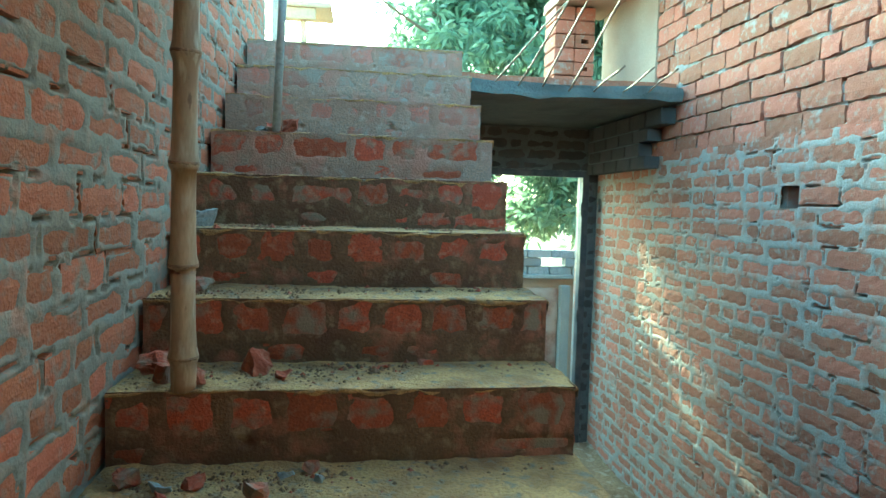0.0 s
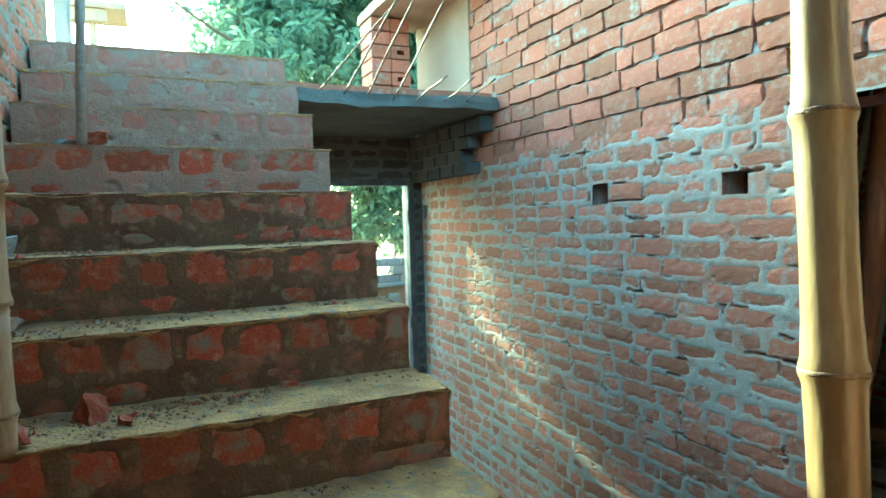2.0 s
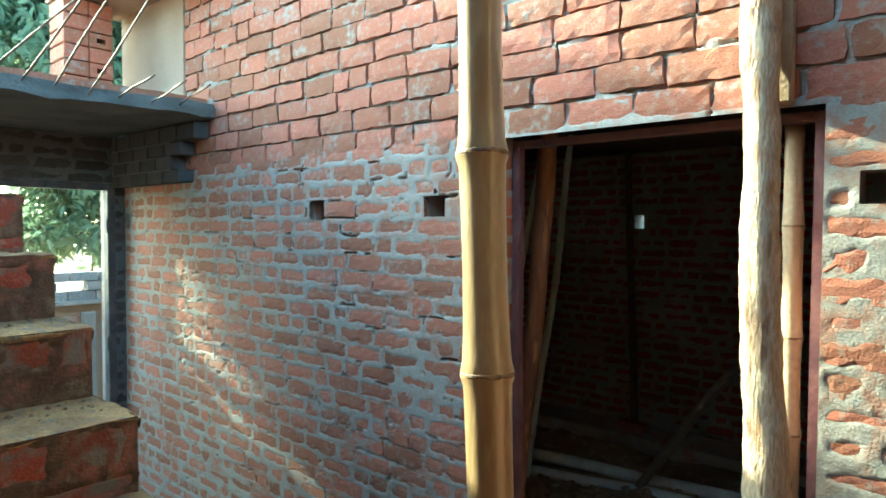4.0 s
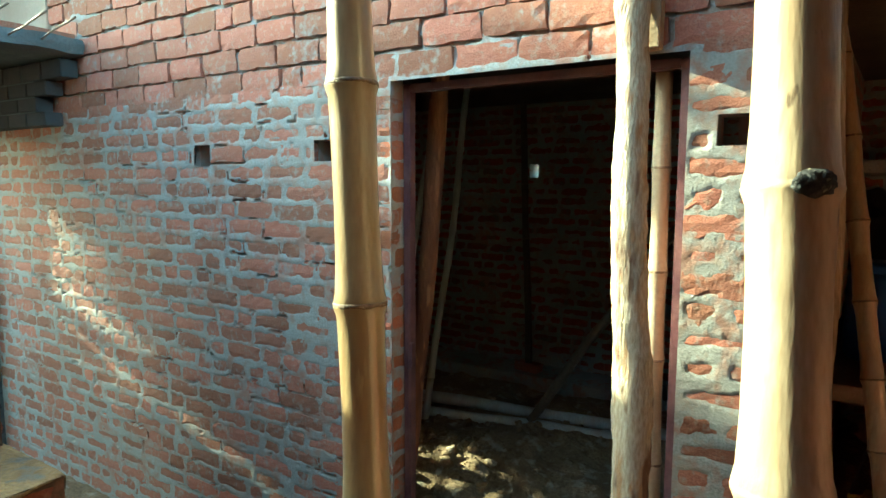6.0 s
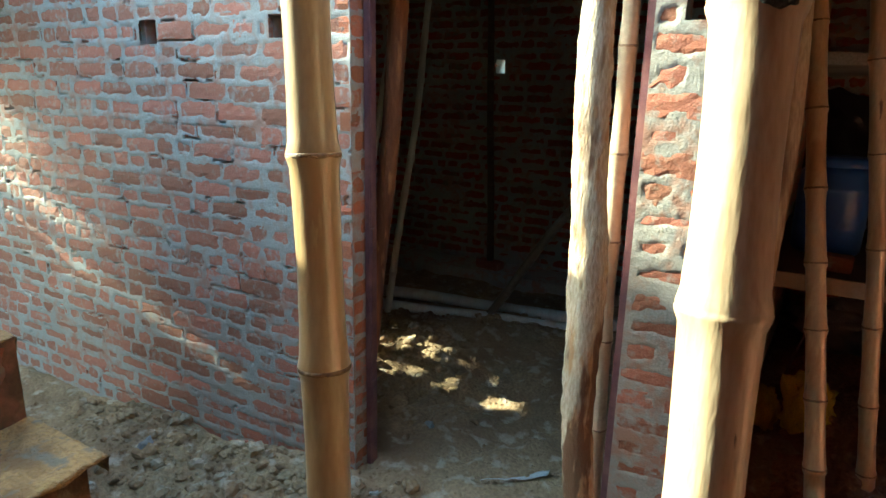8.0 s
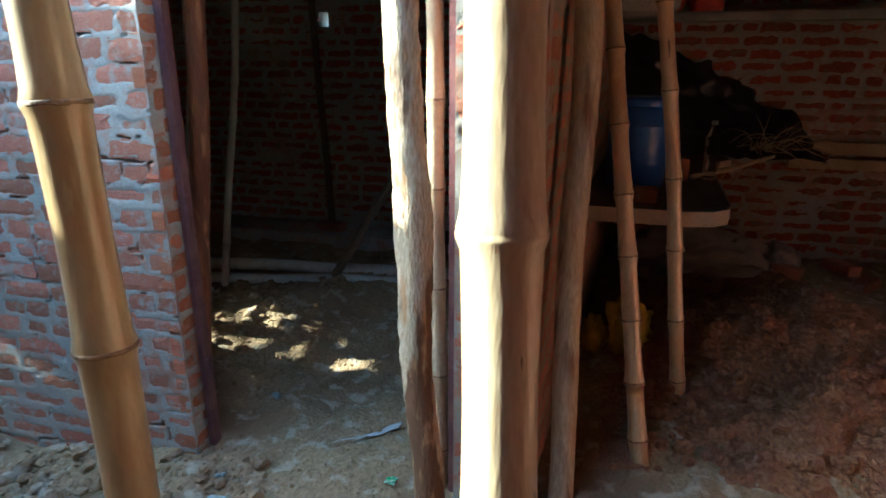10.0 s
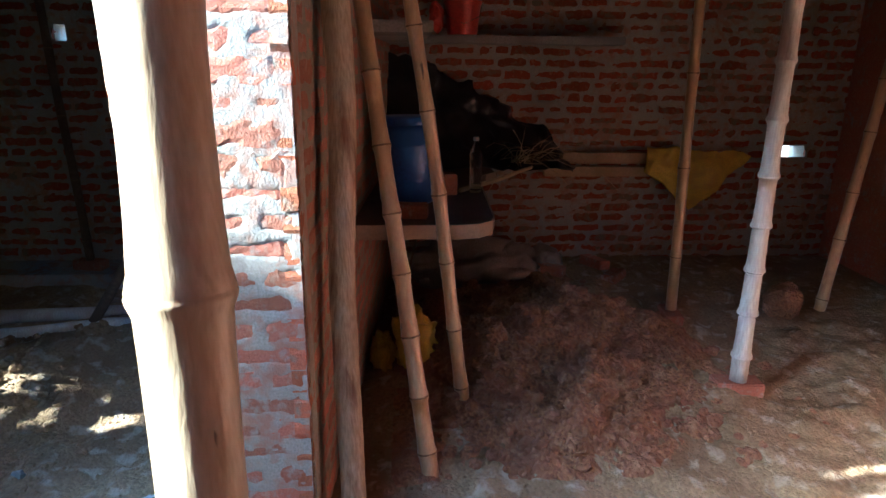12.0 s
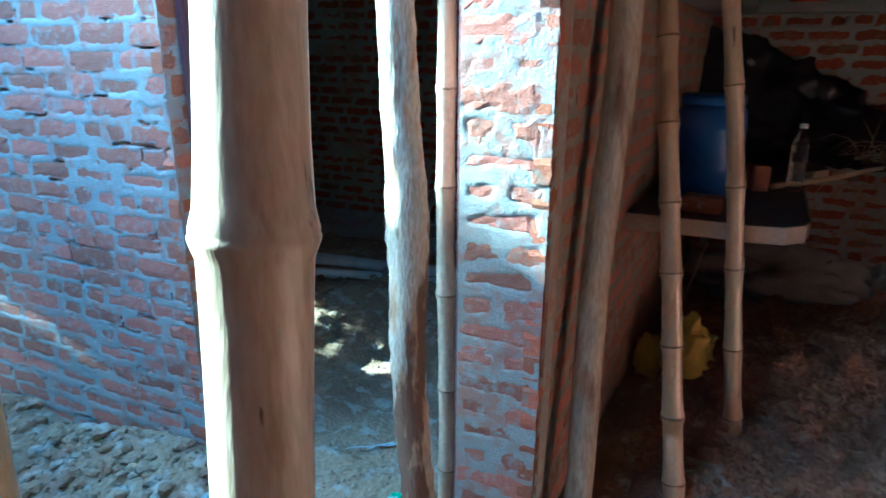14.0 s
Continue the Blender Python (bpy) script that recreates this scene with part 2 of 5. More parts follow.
def mesh_object(name, verts, faces, material, smooth=False):
    me = bpy.data.meshes.new(name)
    me.from_pydata([tuple(v) for v in verts], [], [tuple(f) for f in faces])
    if smooth:
        me.polygons.foreach_set("use_smooth", [True] * len(me.polygons))
    me.materials.append(material)
    me.update()
    return new(name, me)


def part(name, bm, material, parent=None, label="", smooth=False):
    """Links a bmesh as one mesh object, under a thing or a part where one is given."""
    me = bpy.data.meshes.new(name)
    bmesh.ops.recalc_face_normals(bm, faces=bm.faces)
    if smooth:
        for f in bm.faces:
            f.smooth = True
    bm.to_mesh(me)
    bm.free()
    me.materials.append(material)
    ob = new(name, me)
    if parent:
        ob.parent = parent
    if label:
        tagged(ob, label)
    return ob


def empty(name, at=(0, 0, 0)):
    ob = new(name)
    ob.location = at
    ob.empty_display_size = 0.1
    return ob


def add_box(bm, lo, hi, bevel=0.0):
    m = Matrix.LocRotScale([(a + b) / 2 for a, b in zip(lo, hi)], None, [b - a for a, b in zip(lo, hi)])
    got = bmesh.ops.create_cube(bm, size=1, matrix=m)
    if bevel:
        edges = {e for v in got["verts"] for e in v.link_edges}
        bmesh.ops.bevel(bm, geom=list(edges), offset=bevel, segments=2, affect="EDGES")


def box_part(name, lo, hi, material, parent=None, label="", bevel=0.004):
    bm = bmesh.new()
    add_box(bm, lo, hi, bevel)
    return part(name, bm, material, parent, label)


def tube(points, radii, segs=16, wobble=0.0, seed=0, cap=True):
    """Verts and faces of a tube through points with a radius at each."""
    rng = random.Random(seed)
    verts, faces = [], []
    pts = [Vector(p) for p in points]
    for i, p in enumerate(pts):
        d = (pts[min(i + 1, len(pts) - 1)] - pts[max(i - 1, 0)]).normalized()
        side = d.cross(Vector((0.31, 0.95, 0.05))).normalized()
        up = side.cross(d)
        for k in range(segs):
            a = 2 * math.pi * k / segs
            r = radii[i] * (1 + wobble * rng.uniform(-1, 1))
            verts.append(p + (side * math.cos(a) + up * math.sin(a)) * r)
    n = len(pts)
    for i in range(n - 1):
        for k in range(segs):
            j = (k + 1) % segs
            faces.append((i * segs + k, (i + 1) * segs + k, (i + 1) * segs + j, i * segs + j))
    if cap:
        faces.append(tuple(range(segs)))
        faces.append(tuple((n - 1) * segs + k for k in range(segs))[::-1])
    return verts, faces


# ---- brickwork ----
BRICK_SHAPES = {}


def brick_mesh(kind, variant, material):
    """A worn brick face 1 x 1 with its front at z = 0 in brick units, 0.06 m deep behind it; kind sets the size."""
    if (kind, variant, material.name) in BRICK_SHAPES:
        return BRICK_SHAPES[kind, variant, material.name]
    w, h, d = (0.225 if kind == "long" else 0.108), 0.068, 0.05
    rng = random.Random(variant * 7 + (kind == "long"))
    nu, nv = (7 if kind == "long" else 5), 4
    verts, faces = [], []
    for j in range(nv):
        for i in range(nu):
            u, v = i / (nu - 1) - 0.5, j / (nv - 1) - 0.5
            edge = (i in (0, nu - 1)) + (j in (0, nv - 1))
            z = -0.0022 * edge * rng.uniform(0.0, 2.0) + rng.uniform(-0.0013, 0.0013)
            jig = 0.0055
            verts.append((u * w + rng.uniform(-jig, jig) * (edge > 0), v * h + rng.uniform(-jig, jig) * 0.7 * (edge > 0), z))
    for j in range(nv - 1):
        for i in range(nu - 1):
            a = j * nu + i
            faces.append((a, a + 1, a + nu + 1, a + nu))
    ring = [i for i in range(nu)] + [j * nu + nu - 1 for j in range(1, nv)] + [(nv - 1) * nu + i for i in range(nu - 2, -1, -1)] + [j * nu for j in range(nv - 2, 0, -1)]
    base = len(verts)
    for k in ring:
        x, y, z = verts[k]
        verts.append((x, y, -d))
    for k in range(len(ring)):
        q = (k + 1) % len(ring)
        faces.append((ring[q], ring[k], base + k, base + q))
    me = bpy.data.meshes.new("brick")
    me.from_pydata(verts, [], faces)
    me.materials.append(material)
    me.update()
    BRICK_SHAPES[kind, variant, material.name] = (me, np.array(verts), faces)
    return BRICK_SHAPES[kind, variant, material.name]


def courses(width, z0, z1, course, seed, joint=0.015, headers=0.4, bond=0):
    """Rectangles (u0, u1, v0, v1) of bricks laid in courses, with uneven joints."""
    rng = random.Random(seed)
    out, v, row = [], z0, 0
    while v + course * 0.6 < z1:
        h = course - joint * rng.uniform(0.75, 1.2)
        u = -rng.uniform(0.0, 0.2)
        alt = row % 2 == 0
        while u < width:
            long = rng.random() > headers if bond == 0 else (alt if rng.random() > 0.12 else not alt)
            ln = (0.228 if long else 0.11) * rng.uniform(0.95, 1.03)
            a, b = max(u, 0.0), min(u + ln, width)
            if b - a > 0.045:
                dv = rng.uniform(-0.004, 0.004)
                out.append((a, b, v + dv, v + dv + h))
            u += ln + joint * rng.uniform(0.6, 1.5)
        v += course
        row += 1
    return out


def brick_face(owner, origin, du, dv, width, height, rects, holes=(), mortar=MORTAR, cover=0.0002, step=0.009, seed=1, near=None, limit=300,
               mortar_name="mortar", raggedness=1.5, recess=None, proud=0.0, smears=0.013, brick=BRICK, heavy=None, gaps=None):
    """Bricks and the smeared mortar between them on one face of a wall; du, dv span the face, its front is du x dv.
    near: (u0, u1) stretch of the face where bricks are objects of their own. recess(u, v): extra depth of the joints."""
    o, du, dv = Vector(origin), Vector(du), Vector(dv)
    n = du.cross(dv)
    rng = random.Random(seed)

    def in_hole(u, v, pad=0.0):
        return any(a - pad < u < b + pad and c - pad < v < d + pad for a, b, c, d in holes)

    trimmed = []
    for a, b, c, d in rects:
        for h0, h1, g0, g1 in holes:
            lap = min(d, g1) - max(c, g0)
            if lap <= 0 or b <= h0 or a >= h1:
                continue
            if lap < 0.4 * (d - c):
                if c < g1 < d:
                    c = g1 + 0.003
                else:
                    d = g0 - 0.003
            elif a < h0 and h0 - a >= b - h1:
                b = h0 - 0.003
            elif b > h1:
                a = h1 + 0.003
            else:
                b = a
        if b - a > 0.035 and d - c > 0.02:
            trimmed.append((a, b, c, d))
    rects = trimmed
    nu, nv = max(2, int(width / step) + 1), max(2, int(height / step) + 1)
    gu, gv = np.meshgrid(np.linspace(0, width, nu), np.linspace(0, height, nv))
    depth = np.full(gu.shape, -1.0)      # how far inside a brick, in metres
    wu = gu + 0.006 * raggedness * fbm(gu * 24, gv * 24, seed, 4)
    wv = gv + 0.005 * raggedness * fbm(gu * 24 + 9, gv * 24, seed + 5, 4)
    crack = np.zeros(gu.shape)
    for a, b, c, d in rects:
        i0, i1 = max(0, int((a - 0.03) / width * nu)), min(nu, int((b + 0.03) / width * nu) + 2)
        j0, j1 = max(0, int((c - 0.03) / height * nv)), min(nv, int((d + 0.03) / height * nv) + 2)
        if i1 <= i0 or j1 <= j0:
            continue
        su, sv = wu[j0:j1, i0:i1], wv[j0:j1, i0:i1]
        inside = np.minimum(np.minimum(su - a, b - su), np.minimum(sv - c, d - sv))
        depth[j0:j1, i0:i1] = np.maximum(depth[j0:j1, i0:i1], inside)
        under = (sv > c - 0.009) & (sv < c) & (su > a) & (su < b + 0.006) | (su > b) & (su < b + 0.008) & (sv > c - 0.006) & (sv < d)
        crack[j0:j1, i0:i1] = np.maximum(crack[j0:j1, i0:i1], under)
    smear = fbm(gu * 4.1, gv * 6.3, seed + 11, 3) + 0.7 * fbm(gu * 17, gv * 19, seed + 31, 3)
    if heavy:
        smear = smear + 0.55 * ((gu > heavy[0]) & (gu < heavy[1]))
    edge = 0.001 + smears * np.clip(smear + 0.15, 0, 1.3)      # how far the mortar laps over the bricks
    k = np.clip((depth - edge) / 0.016, 0, 1)
    h = cover * (1 + 0.9 * fbm(gu * 22, gv * 22, seed + 21, 3)) + 0.0013 * fbm(gu * 48, gv * 48, seed + 3, 2)
    h = h - 0.05 * np.clip(fbm(gu * 16, gv * 40, seed + 41, 3) - 0.58, 0, 1) * (depth < 0.012) * (1 if heavy is None else gu < heavy[0])      # open pits beside the bricks
    if recess is not None:
        h = h - recess(gu, gv)
    if gaps is not None:      # open joints under and beside bricks
        h = h - 0.03 * crack * (fbm(gu * 11, gv * 13, seed + 61, 4) > gaps(gu, gv))
    z = h * (1 - k) + (-0.005) * k
    P = (np.array(o)[None, None] + gu[..., None] * np.array(du) + gv[..., None] * np.array(dv) + z[..., None] * np.array(n)).reshape(-1, 3)
    ids = np.arange(nu * nv).reshape(nv, nu)
    quads = np.stack([ids[:-1, :-1], ids[:-1, 1:], ids[1:, 1:], ids[1:, :-1]], -1)
    keep = np.ones(quads.shape[:2], bool)
    cu, cv = (gu[:-1, :-1] + gu[1:, 1:]) / 2, (gv[:-1, :-1] + gv[1:, 1:]) / 2
    for a, b, c, d in holes:
        keep &= ~((cu > a) & (cu < b) & (cv > c) & (cv < d))
    sheet = mesh_object(mortar_name, P, quads[keep], mortar, smooth=True)
    sheet.parent = owner
    tagged(sheet, "smeared grey cement mortar between the bricks")
    basis = Matrix((du, dv, n)).transposed().to_4x4()
    made, rest_v, rest_f = 0, [], []
    for a, b, c, d in rects:
        cu_, cv_ = (a + b) / 2, (c + d) / 2
        if in_hole(cu_, cv_, 0.0) or d > height + 0.02 or c < -0.03:
            continue
        kind = "long" if b - a > 0.15 else "short"
        me, vs, fs = brick_mesh(kind, rng.randrange(13), brick)
        w0 = 0.225 if kind == "long" else 0.108
        m = Matrix.Translation(o + du * cu_ + dv * cv_ + n * (proud + rng.uniform(-0.0025, 0.0025))) @ basis @ Matrix.Rotation(rng.uniform(-0.02, 0.02), 4, "Z")
        m = m @ Matrix.Diagonal(((b - a) / w0, (d - c) / 0.068, 1, 1))
        if made < limit and (near is None or near[0] <= cu_ <= near[1]):
            ob = new("brick", me)
            ob.parent = owner
            ob.matrix_world = m
            made += 1
        else:
            M = np.array(m)
            off = sum(len(x) for x in rest_v)
            rest_v.append(vs @ M[:3, :3].T + M[:3, 3])
            rest_f += [tuple(off + q for q in f) for f in fs]
    if rest_v:
        ob = mesh_object("far_bricks", np.concatenate(rest_v), rest_f, brick)
        ob.parent = owner
        tagged(ob, "more worn red bricks of the same wall", kind="stuff")
    return sheet


def wall_body(name, boxes, material=MORTAR, label="", bevel=0.0):
    bm = bmesh.new()
    for lo, hi in boxes:
        add_box(bm, lo, hi, bevel)
    ob = part(name, bm, material)
    return tagged(ob, label, "wall", kind="structure")


# ---- ground ----
def ground_z(x, y):
    """Level of the bare earth: lower in the passage by the stairs, humped in the rooms."""
    x, y = np.asarray(x, float), np.asarray(y, float)
    z = np.full(np.broadcast(x, y).shape, GROUND)
    z = z - 0.15 * np.clip((y - 0.0) / 0.8, 0, 1) * np.clip((1.75 - x) / 0.4, 0, 1)
    room2 = np.clip((x - 1.5) / 0.5, 0, 1) * np.clip((-1.5 - y) / 0.3, 0, 1)
    z = z + room2 * (0.05 + 0.03 * np.clip((x - 2) / 2, 0, 1))
    for cx, cy, r, h in ((2.75, -2.45, 0.42, 0.19), (2.95, -2.75, 0.3, 0.08), (2.2, -3.15, 0.4, 0.06), (3.9, -2.6, 0.5, 0.06), (2.0, -2.1, 0.3, 0.05),
                         (2.45, 0.35, 0.5, 0.08), (2.9, 0.5, 0.5, 0.07), (3.0, -0.1, 0.5, 0.06), (1.15, 1.2, 0.35, 0.10), (1.2, 0.4, 0.25, 0.07), (0.9, 0.9, 0.3, 0.05)):
        z = z + h * np.exp(-((x - cx) ** 2 + (y - cy) ** 2) / r ** 2)
    room1 = np.clip((x - 1.6) / 0.4, 0, 1) * np.clip((y + 1.2) / 0.4, 0, 1)
    bank = np.clip((x - 0.55) / 0.3, 0, 1) * np.clip((1.3 - x) / 0.05, 0, 1) * np.clip((y + 0.5) / 0.5, 0, 1)
    near = np.exp(-(np.clip(np.hypot(x - 1.5, y + 0.5) - 3.5, 0, 50) / 1.5) ** 2)
    z = z + near * (0.035 * fbm(x * 2.3 + 40, y * 2.3 + 40, 3) + (0.022 + 0.018 * room2) * fbm(x * 9 + 40, y * 9 + 40, 8) + 0.010 * fbm(x * 26 + 90, y * 26 + 90, 15, 2)
                    + room1 * (0.045 * fbm(x * 4.3 + 11, y * 4.3 + 70, 21, 3) + 0.007 * fbm(x * 15 + 11, y * 15 + 70, 24, 3)) + bank * (0.04 * fbm(x * 7 + 5, y * 7 + 50, 27, 4) + 0.02 * np.abs(fbm(x * 19, y * 19 + 50, 29, 3))))
    return z


def spread(lo, hi, step, far):
    inner = list(np.arange(lo, hi + 1e-6, step))
    out, d = [], step
    p = lo
    while p > -far:
        d *= 1.5
        p -= d
        out.append(p)
    out2, d, p = [], step, hi
    while p < far:
        d *= 1.5
        p += d
        out2.append(p)
    return np.array(out[::-1] + inner + out2)


gx, gy = spread(0.0, 4.5, 0.022, 1500), spread(-4.4, 2.4, 0.022, 1500)
GX, GY = np.meshgrid(gx, gy)
GZ = ground_z(GX, GY)
ids = np.arange(GX.size).reshape(GX.shape)
ground = mesh_object("ground", np.stack([GX, GY, GZ], -1).reshape(-1, 3), np.stack([ids[:-1, :-1], ids[:-1, 1:], ids[1:, 1:], ids[1:, :-1]], -1).reshape(-1, 4), SOIL, smooth=True)
tagged(ground, "bare dry brown earth with clods and hollows", "ground", kind="structure")


# ---- walls ----
def grid_boxes(axis, front, back, u0, u1, z0, z1, holes):
    """Boxes that fill a wall slab except for its holes; axis is the one along which it is thin."""
    us = sorted({u0, u1, *[h[0] for h in holes], *[h[1] for h in holes]})
    zs = sorted({z0, z1, *[h[2] for h in holes], *[h[3] for h in holes]})
    out = []
    for i in range(len(us) - 1):
        run = None
        for j in range(len(zs) - 1):
            um, zm = (us[i] + us[i + 1]) / 2, (zs[j] + zs[j + 1]) / 2
            if any(h[0] < um < h[1] and h[2] < zm < h[3] for h in holes):
                run = None
                continue
            if run is None:
                run = [us[i], us[i + 1], zs[j], zs[j + 1]]
                out.append(run)
            else:
                run[3] = zs[j + 1]
    lo, hi = min(front, back), max(front, back)
    if axis == "x":
        return [((lo, a, c), (hi, b, d)) for a, b, c, d in out]
    return [((a, lo, c), (b, hi, d)) for a, b, c, d in out]


BASE, TOP = -1.5, 2.0
DOOR = (-1.13, -0.08, BASE, 0.77)
HOLES_W = [(0.962, 1.077, 0.468, 0.566), (0.193, 0.312, 0.478, 0.566), (3.15, 3.23, 0.425, 0.523), (-1.39, -1.21, 0.50, 0.59)]
wall_east = wall_body("wall_east", grid_boxes("x", XW + 0.03, XW + 0.12, -1.355, 3.25, BASE, TOP, [(DOOR[0] - 0.03, DOOR[1] + 0.03, BASE, DOOR[3] + 0.03), *HOLES_W]),
                      label="long red brick wall with smeared grey mortar beside the stairs")
end_u = 3.25
W_H = TOP - BASE
lower = courses(4.64, 0.0, 0.80 - BASE, 0.0827, 11, joint=0.014, headers=0.45)
upper = [(a, b, c, d) for a, b, c, d in courses(4.64, 0.782 - BASE, W_H, 0.099, 12, joint=0.014, headers=0.15, bond=0)]
holes_u = [(end_u - b, end_u - a, c - BASE, d - BASE) for a, b, c, d in [DOOR, *HOLES_W]]
plaster_zone = (0.0, end_u - 2.35, 1.24 - BASE, W_H)


# the narrow pillar beside the doorway is laid one stretcher, then two headers
PIL = end_u + 1.135
fixed = []
z, k = 0.0, 0
while z < 2.25:
    fixed += [(PIL, PIL + 0.232, z + 0.004, z + 0.074)] if k % 2 else [(PIL + 0.004, PIL + 0.112, z + 0.003, z + 0.072), (PIL + 0.130, PIL + 0.238, z + 0.005, z + 0.074)]
    z += 0.0827
    k += 1
lower = [(a, min(b, PIL - 0.0), c, d) for a, b, c, d in lower if a < PIL - 0.02] + fixed


def upper_recess(u, v):
    k = np.clip((v - (0.78 - BASE)) / 0.05, 0, 1)
    return 0.017 * k * np.clip(1.0 + 1.6 * fbm(u * 5, v * 9, 77), 0, 1.3) + 0.010 * np.clip(fbm(u * 4 + 3, v * 11, 78, 2) - 0.25, 0, 1)


brick_face(wall_east, (XW, end_u, BASE), (0, -1, 0), (0, 0, 1), 4.635, W_H, [r for r in lower + upper if not (r[1] < plaster_zone[1] and r[2] > plaster_zone[2])],
           holes=[*holes_u, plaster_zone], seed=4, near=(1.6, 3.4), recess=upper_recess, smears=0.019, raggedness=1.7, cover=0.0009, step=0.0072, heavy=(PIL - 0.02, PIL + 0.3),
           gaps=lambda u, v: np.where(u > PIL - 0.05, 2.0, np.where(v > 0.8 - BASE, -0.1, 0.3)))
# reveals of the doorway and the free end of the wall
for y, sgn in ((-0.08, 1), (-1.388, 1)):
    brick_face(wall_east, (XW, y, BASE), (1, 0, 0), (0, 0, 1), 0.12, (0.77 if y > -1 else 2.0) - BASE, courses(0.12, 0, (0.77 if y > -1 else 2.0) - BASE, 0.0827, 21 + int(y * 10), headers=0.3),
               seed=31, limit=45, cover=0.001, brick=WEST_BRICK, smears=0.006)
plaster = box_part("plaster_coat", (XW - 0.008, 2.34, 1.22), (XW + 0.03, 3.25, TOP), PLASTER, wall_east, "cream sand plaster on the upper wall")

LEFT = -1.12
wall_west = wall_body("wall_west", [((LEFT - 0.23, -1.9, BASE), (LEFT - 0.03, 2.5, TOP))], label="red brick wall with smeared mortar along the stairs")
brick_face(wall_west, (LEFT, -1.9, BASE), (0, 1, 0), (0, 0, 1), 4.4, W_H, courses(4.4, 0, W_H, 0.0827, 41, headers=0.3), seed=45, near=(0.9, 2.2), mortar=WEST_MORTAR, gaps=lambda u, v: 0.1 + 0 * u, step=0.008, raggedness=2.2, cover=0.0008, smears=0.016, brick=WEST_BRICK)

END = 3.25
DOOR_B = (0.32, 1.22, BASE, 0.735)
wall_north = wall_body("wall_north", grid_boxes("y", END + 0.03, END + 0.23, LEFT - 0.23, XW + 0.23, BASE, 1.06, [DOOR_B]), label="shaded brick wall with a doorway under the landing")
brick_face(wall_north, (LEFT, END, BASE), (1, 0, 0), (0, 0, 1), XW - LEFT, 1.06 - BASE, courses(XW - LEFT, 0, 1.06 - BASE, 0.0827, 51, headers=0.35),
           holes=[(DOOR_B[0] - LEFT, DOOR_B[1] - LEFT, 0, DOOR_B[3] - BASE)], seed=52, step=0.014, mortar=DARK_CONCRETE, brick=SHADED_SOOTY, smears=0.03)

# rooms behind the long wall
BACK = 4.4
wall_far = wall_body("wall_far", grid_boxes("x", BACK + 0.03, BACK + 0.23, -5.6, 2.8, BASE, 1.25, [(-4.89, -4.69, -0.42, -0.29), (0.70, 0.79, 0.435, 0.55), (2.03, 2.12, 0.70, 0.85)]), label="dim brick back wall of the two rooms")
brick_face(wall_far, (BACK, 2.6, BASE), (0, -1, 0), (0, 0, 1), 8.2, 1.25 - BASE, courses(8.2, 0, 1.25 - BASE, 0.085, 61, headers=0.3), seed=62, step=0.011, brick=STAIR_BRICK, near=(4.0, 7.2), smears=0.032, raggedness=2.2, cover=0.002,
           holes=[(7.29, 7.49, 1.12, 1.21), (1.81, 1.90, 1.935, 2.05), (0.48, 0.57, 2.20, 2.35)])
P0, P1 = Vector((XW + 0.122, -1.389, 0)), Vector((BACK, -1.585, 0))     # the partition runs slightly askew
p_dir = (P1 - P0).normalized()
p_in = Vector((-p_dir.y, p_dir.x, 0))
bm = bmesh.new()
quad = [P0 + p_in * 0.03, P1 + p_in * 0.03, P1 + p_in * 0.14, P0 + p_in * 0.14]
lo = [bm.verts.new((p.x, p.y, BASE)) for p in quad]
hi = [bm.verts.new((p.x, p.y, 1.25)) for p in quad]
bm.faces.new(lo[::-1])
bm.faces.new(hi)
for i in range(4):
    bm.faces.new((lo[i], lo[(i + 1) % 4], hi[(i + 1) % 4], hi[i]))
wall_partition = tagged(part("wall_partition", bm, MORTAR), "red brick partition between the two rooms", "wall", kind="structure")
P_LEN = (P1 - P0).length
brick_face(wall_partition, (P0.x, P0.y, BASE), p_dir, (0, 0, 1), P_LEN, 1.25 - BASE, courses(P_LEN, 0, 1.25 - BASE, 0.0827, 71, headers=0.3), seed=72, step=0.014, mortar=WEST_MORTAR, near=(0, 1.6))
PART_Y = -1.43
wall_room_north = wall_body("wall_room_north", grid_boxes("y", 2.16, 2.28, XW + 0.125, BACK + 0.03, BASE, 1.25, [(1.56, 1.68, -0.42, -0.08), (1.73, 1.85, -0.42, -0.06), (1.94, 2.12, -0.42, -0.12), (4.18, 4.28, 0.42, 0.52)]), BRICK, "brick side wall of the front room with openings")
# unseen wall, added across the bay to hold light out of the back room
wall_bay = wall_body("wall_bay", [((XW + 0.01, -5.14, BASE), (XW + 0.22, -4.4, 0.595))], BRICK, "added unseen wall that darkens the far part of the bay")
wall_room_south = wall_body("wall_room_south", grid_boxes("y", -5.37, -5.15, XW + 0.01, BACK + 0.03, BASE, 1.05, []), BRICK, "dark brick side wall of the back room")
ceiling = box_part("ceiling", (XW + 0.125, -5.6, 1.06), (BACK + 0.23, 2.8, 1.2), FORMWORK, label="")
tagged(ceiling, "dark shuttering boards carried on props", "ceiling", kind="structure")
# the unseen length of the beam is lowered to cut sky light in the room
lintel = box_part("lintel_beam", (XW - 0.0, -5.4, 0.60), (XW + 0.23, -1.72, 1.3), CONCRETE, bevel=0.01)
box_part("beam_end", (XW - 0.0, -1.715, 0.98), (XW + 0.23, -1.395, 1.3), CONCRETE, lintel, bevel=0.01)
tagged(lintel, "rough concrete beam over the open bay, its unseen length lowered against sky light", "beam", kind="structure")

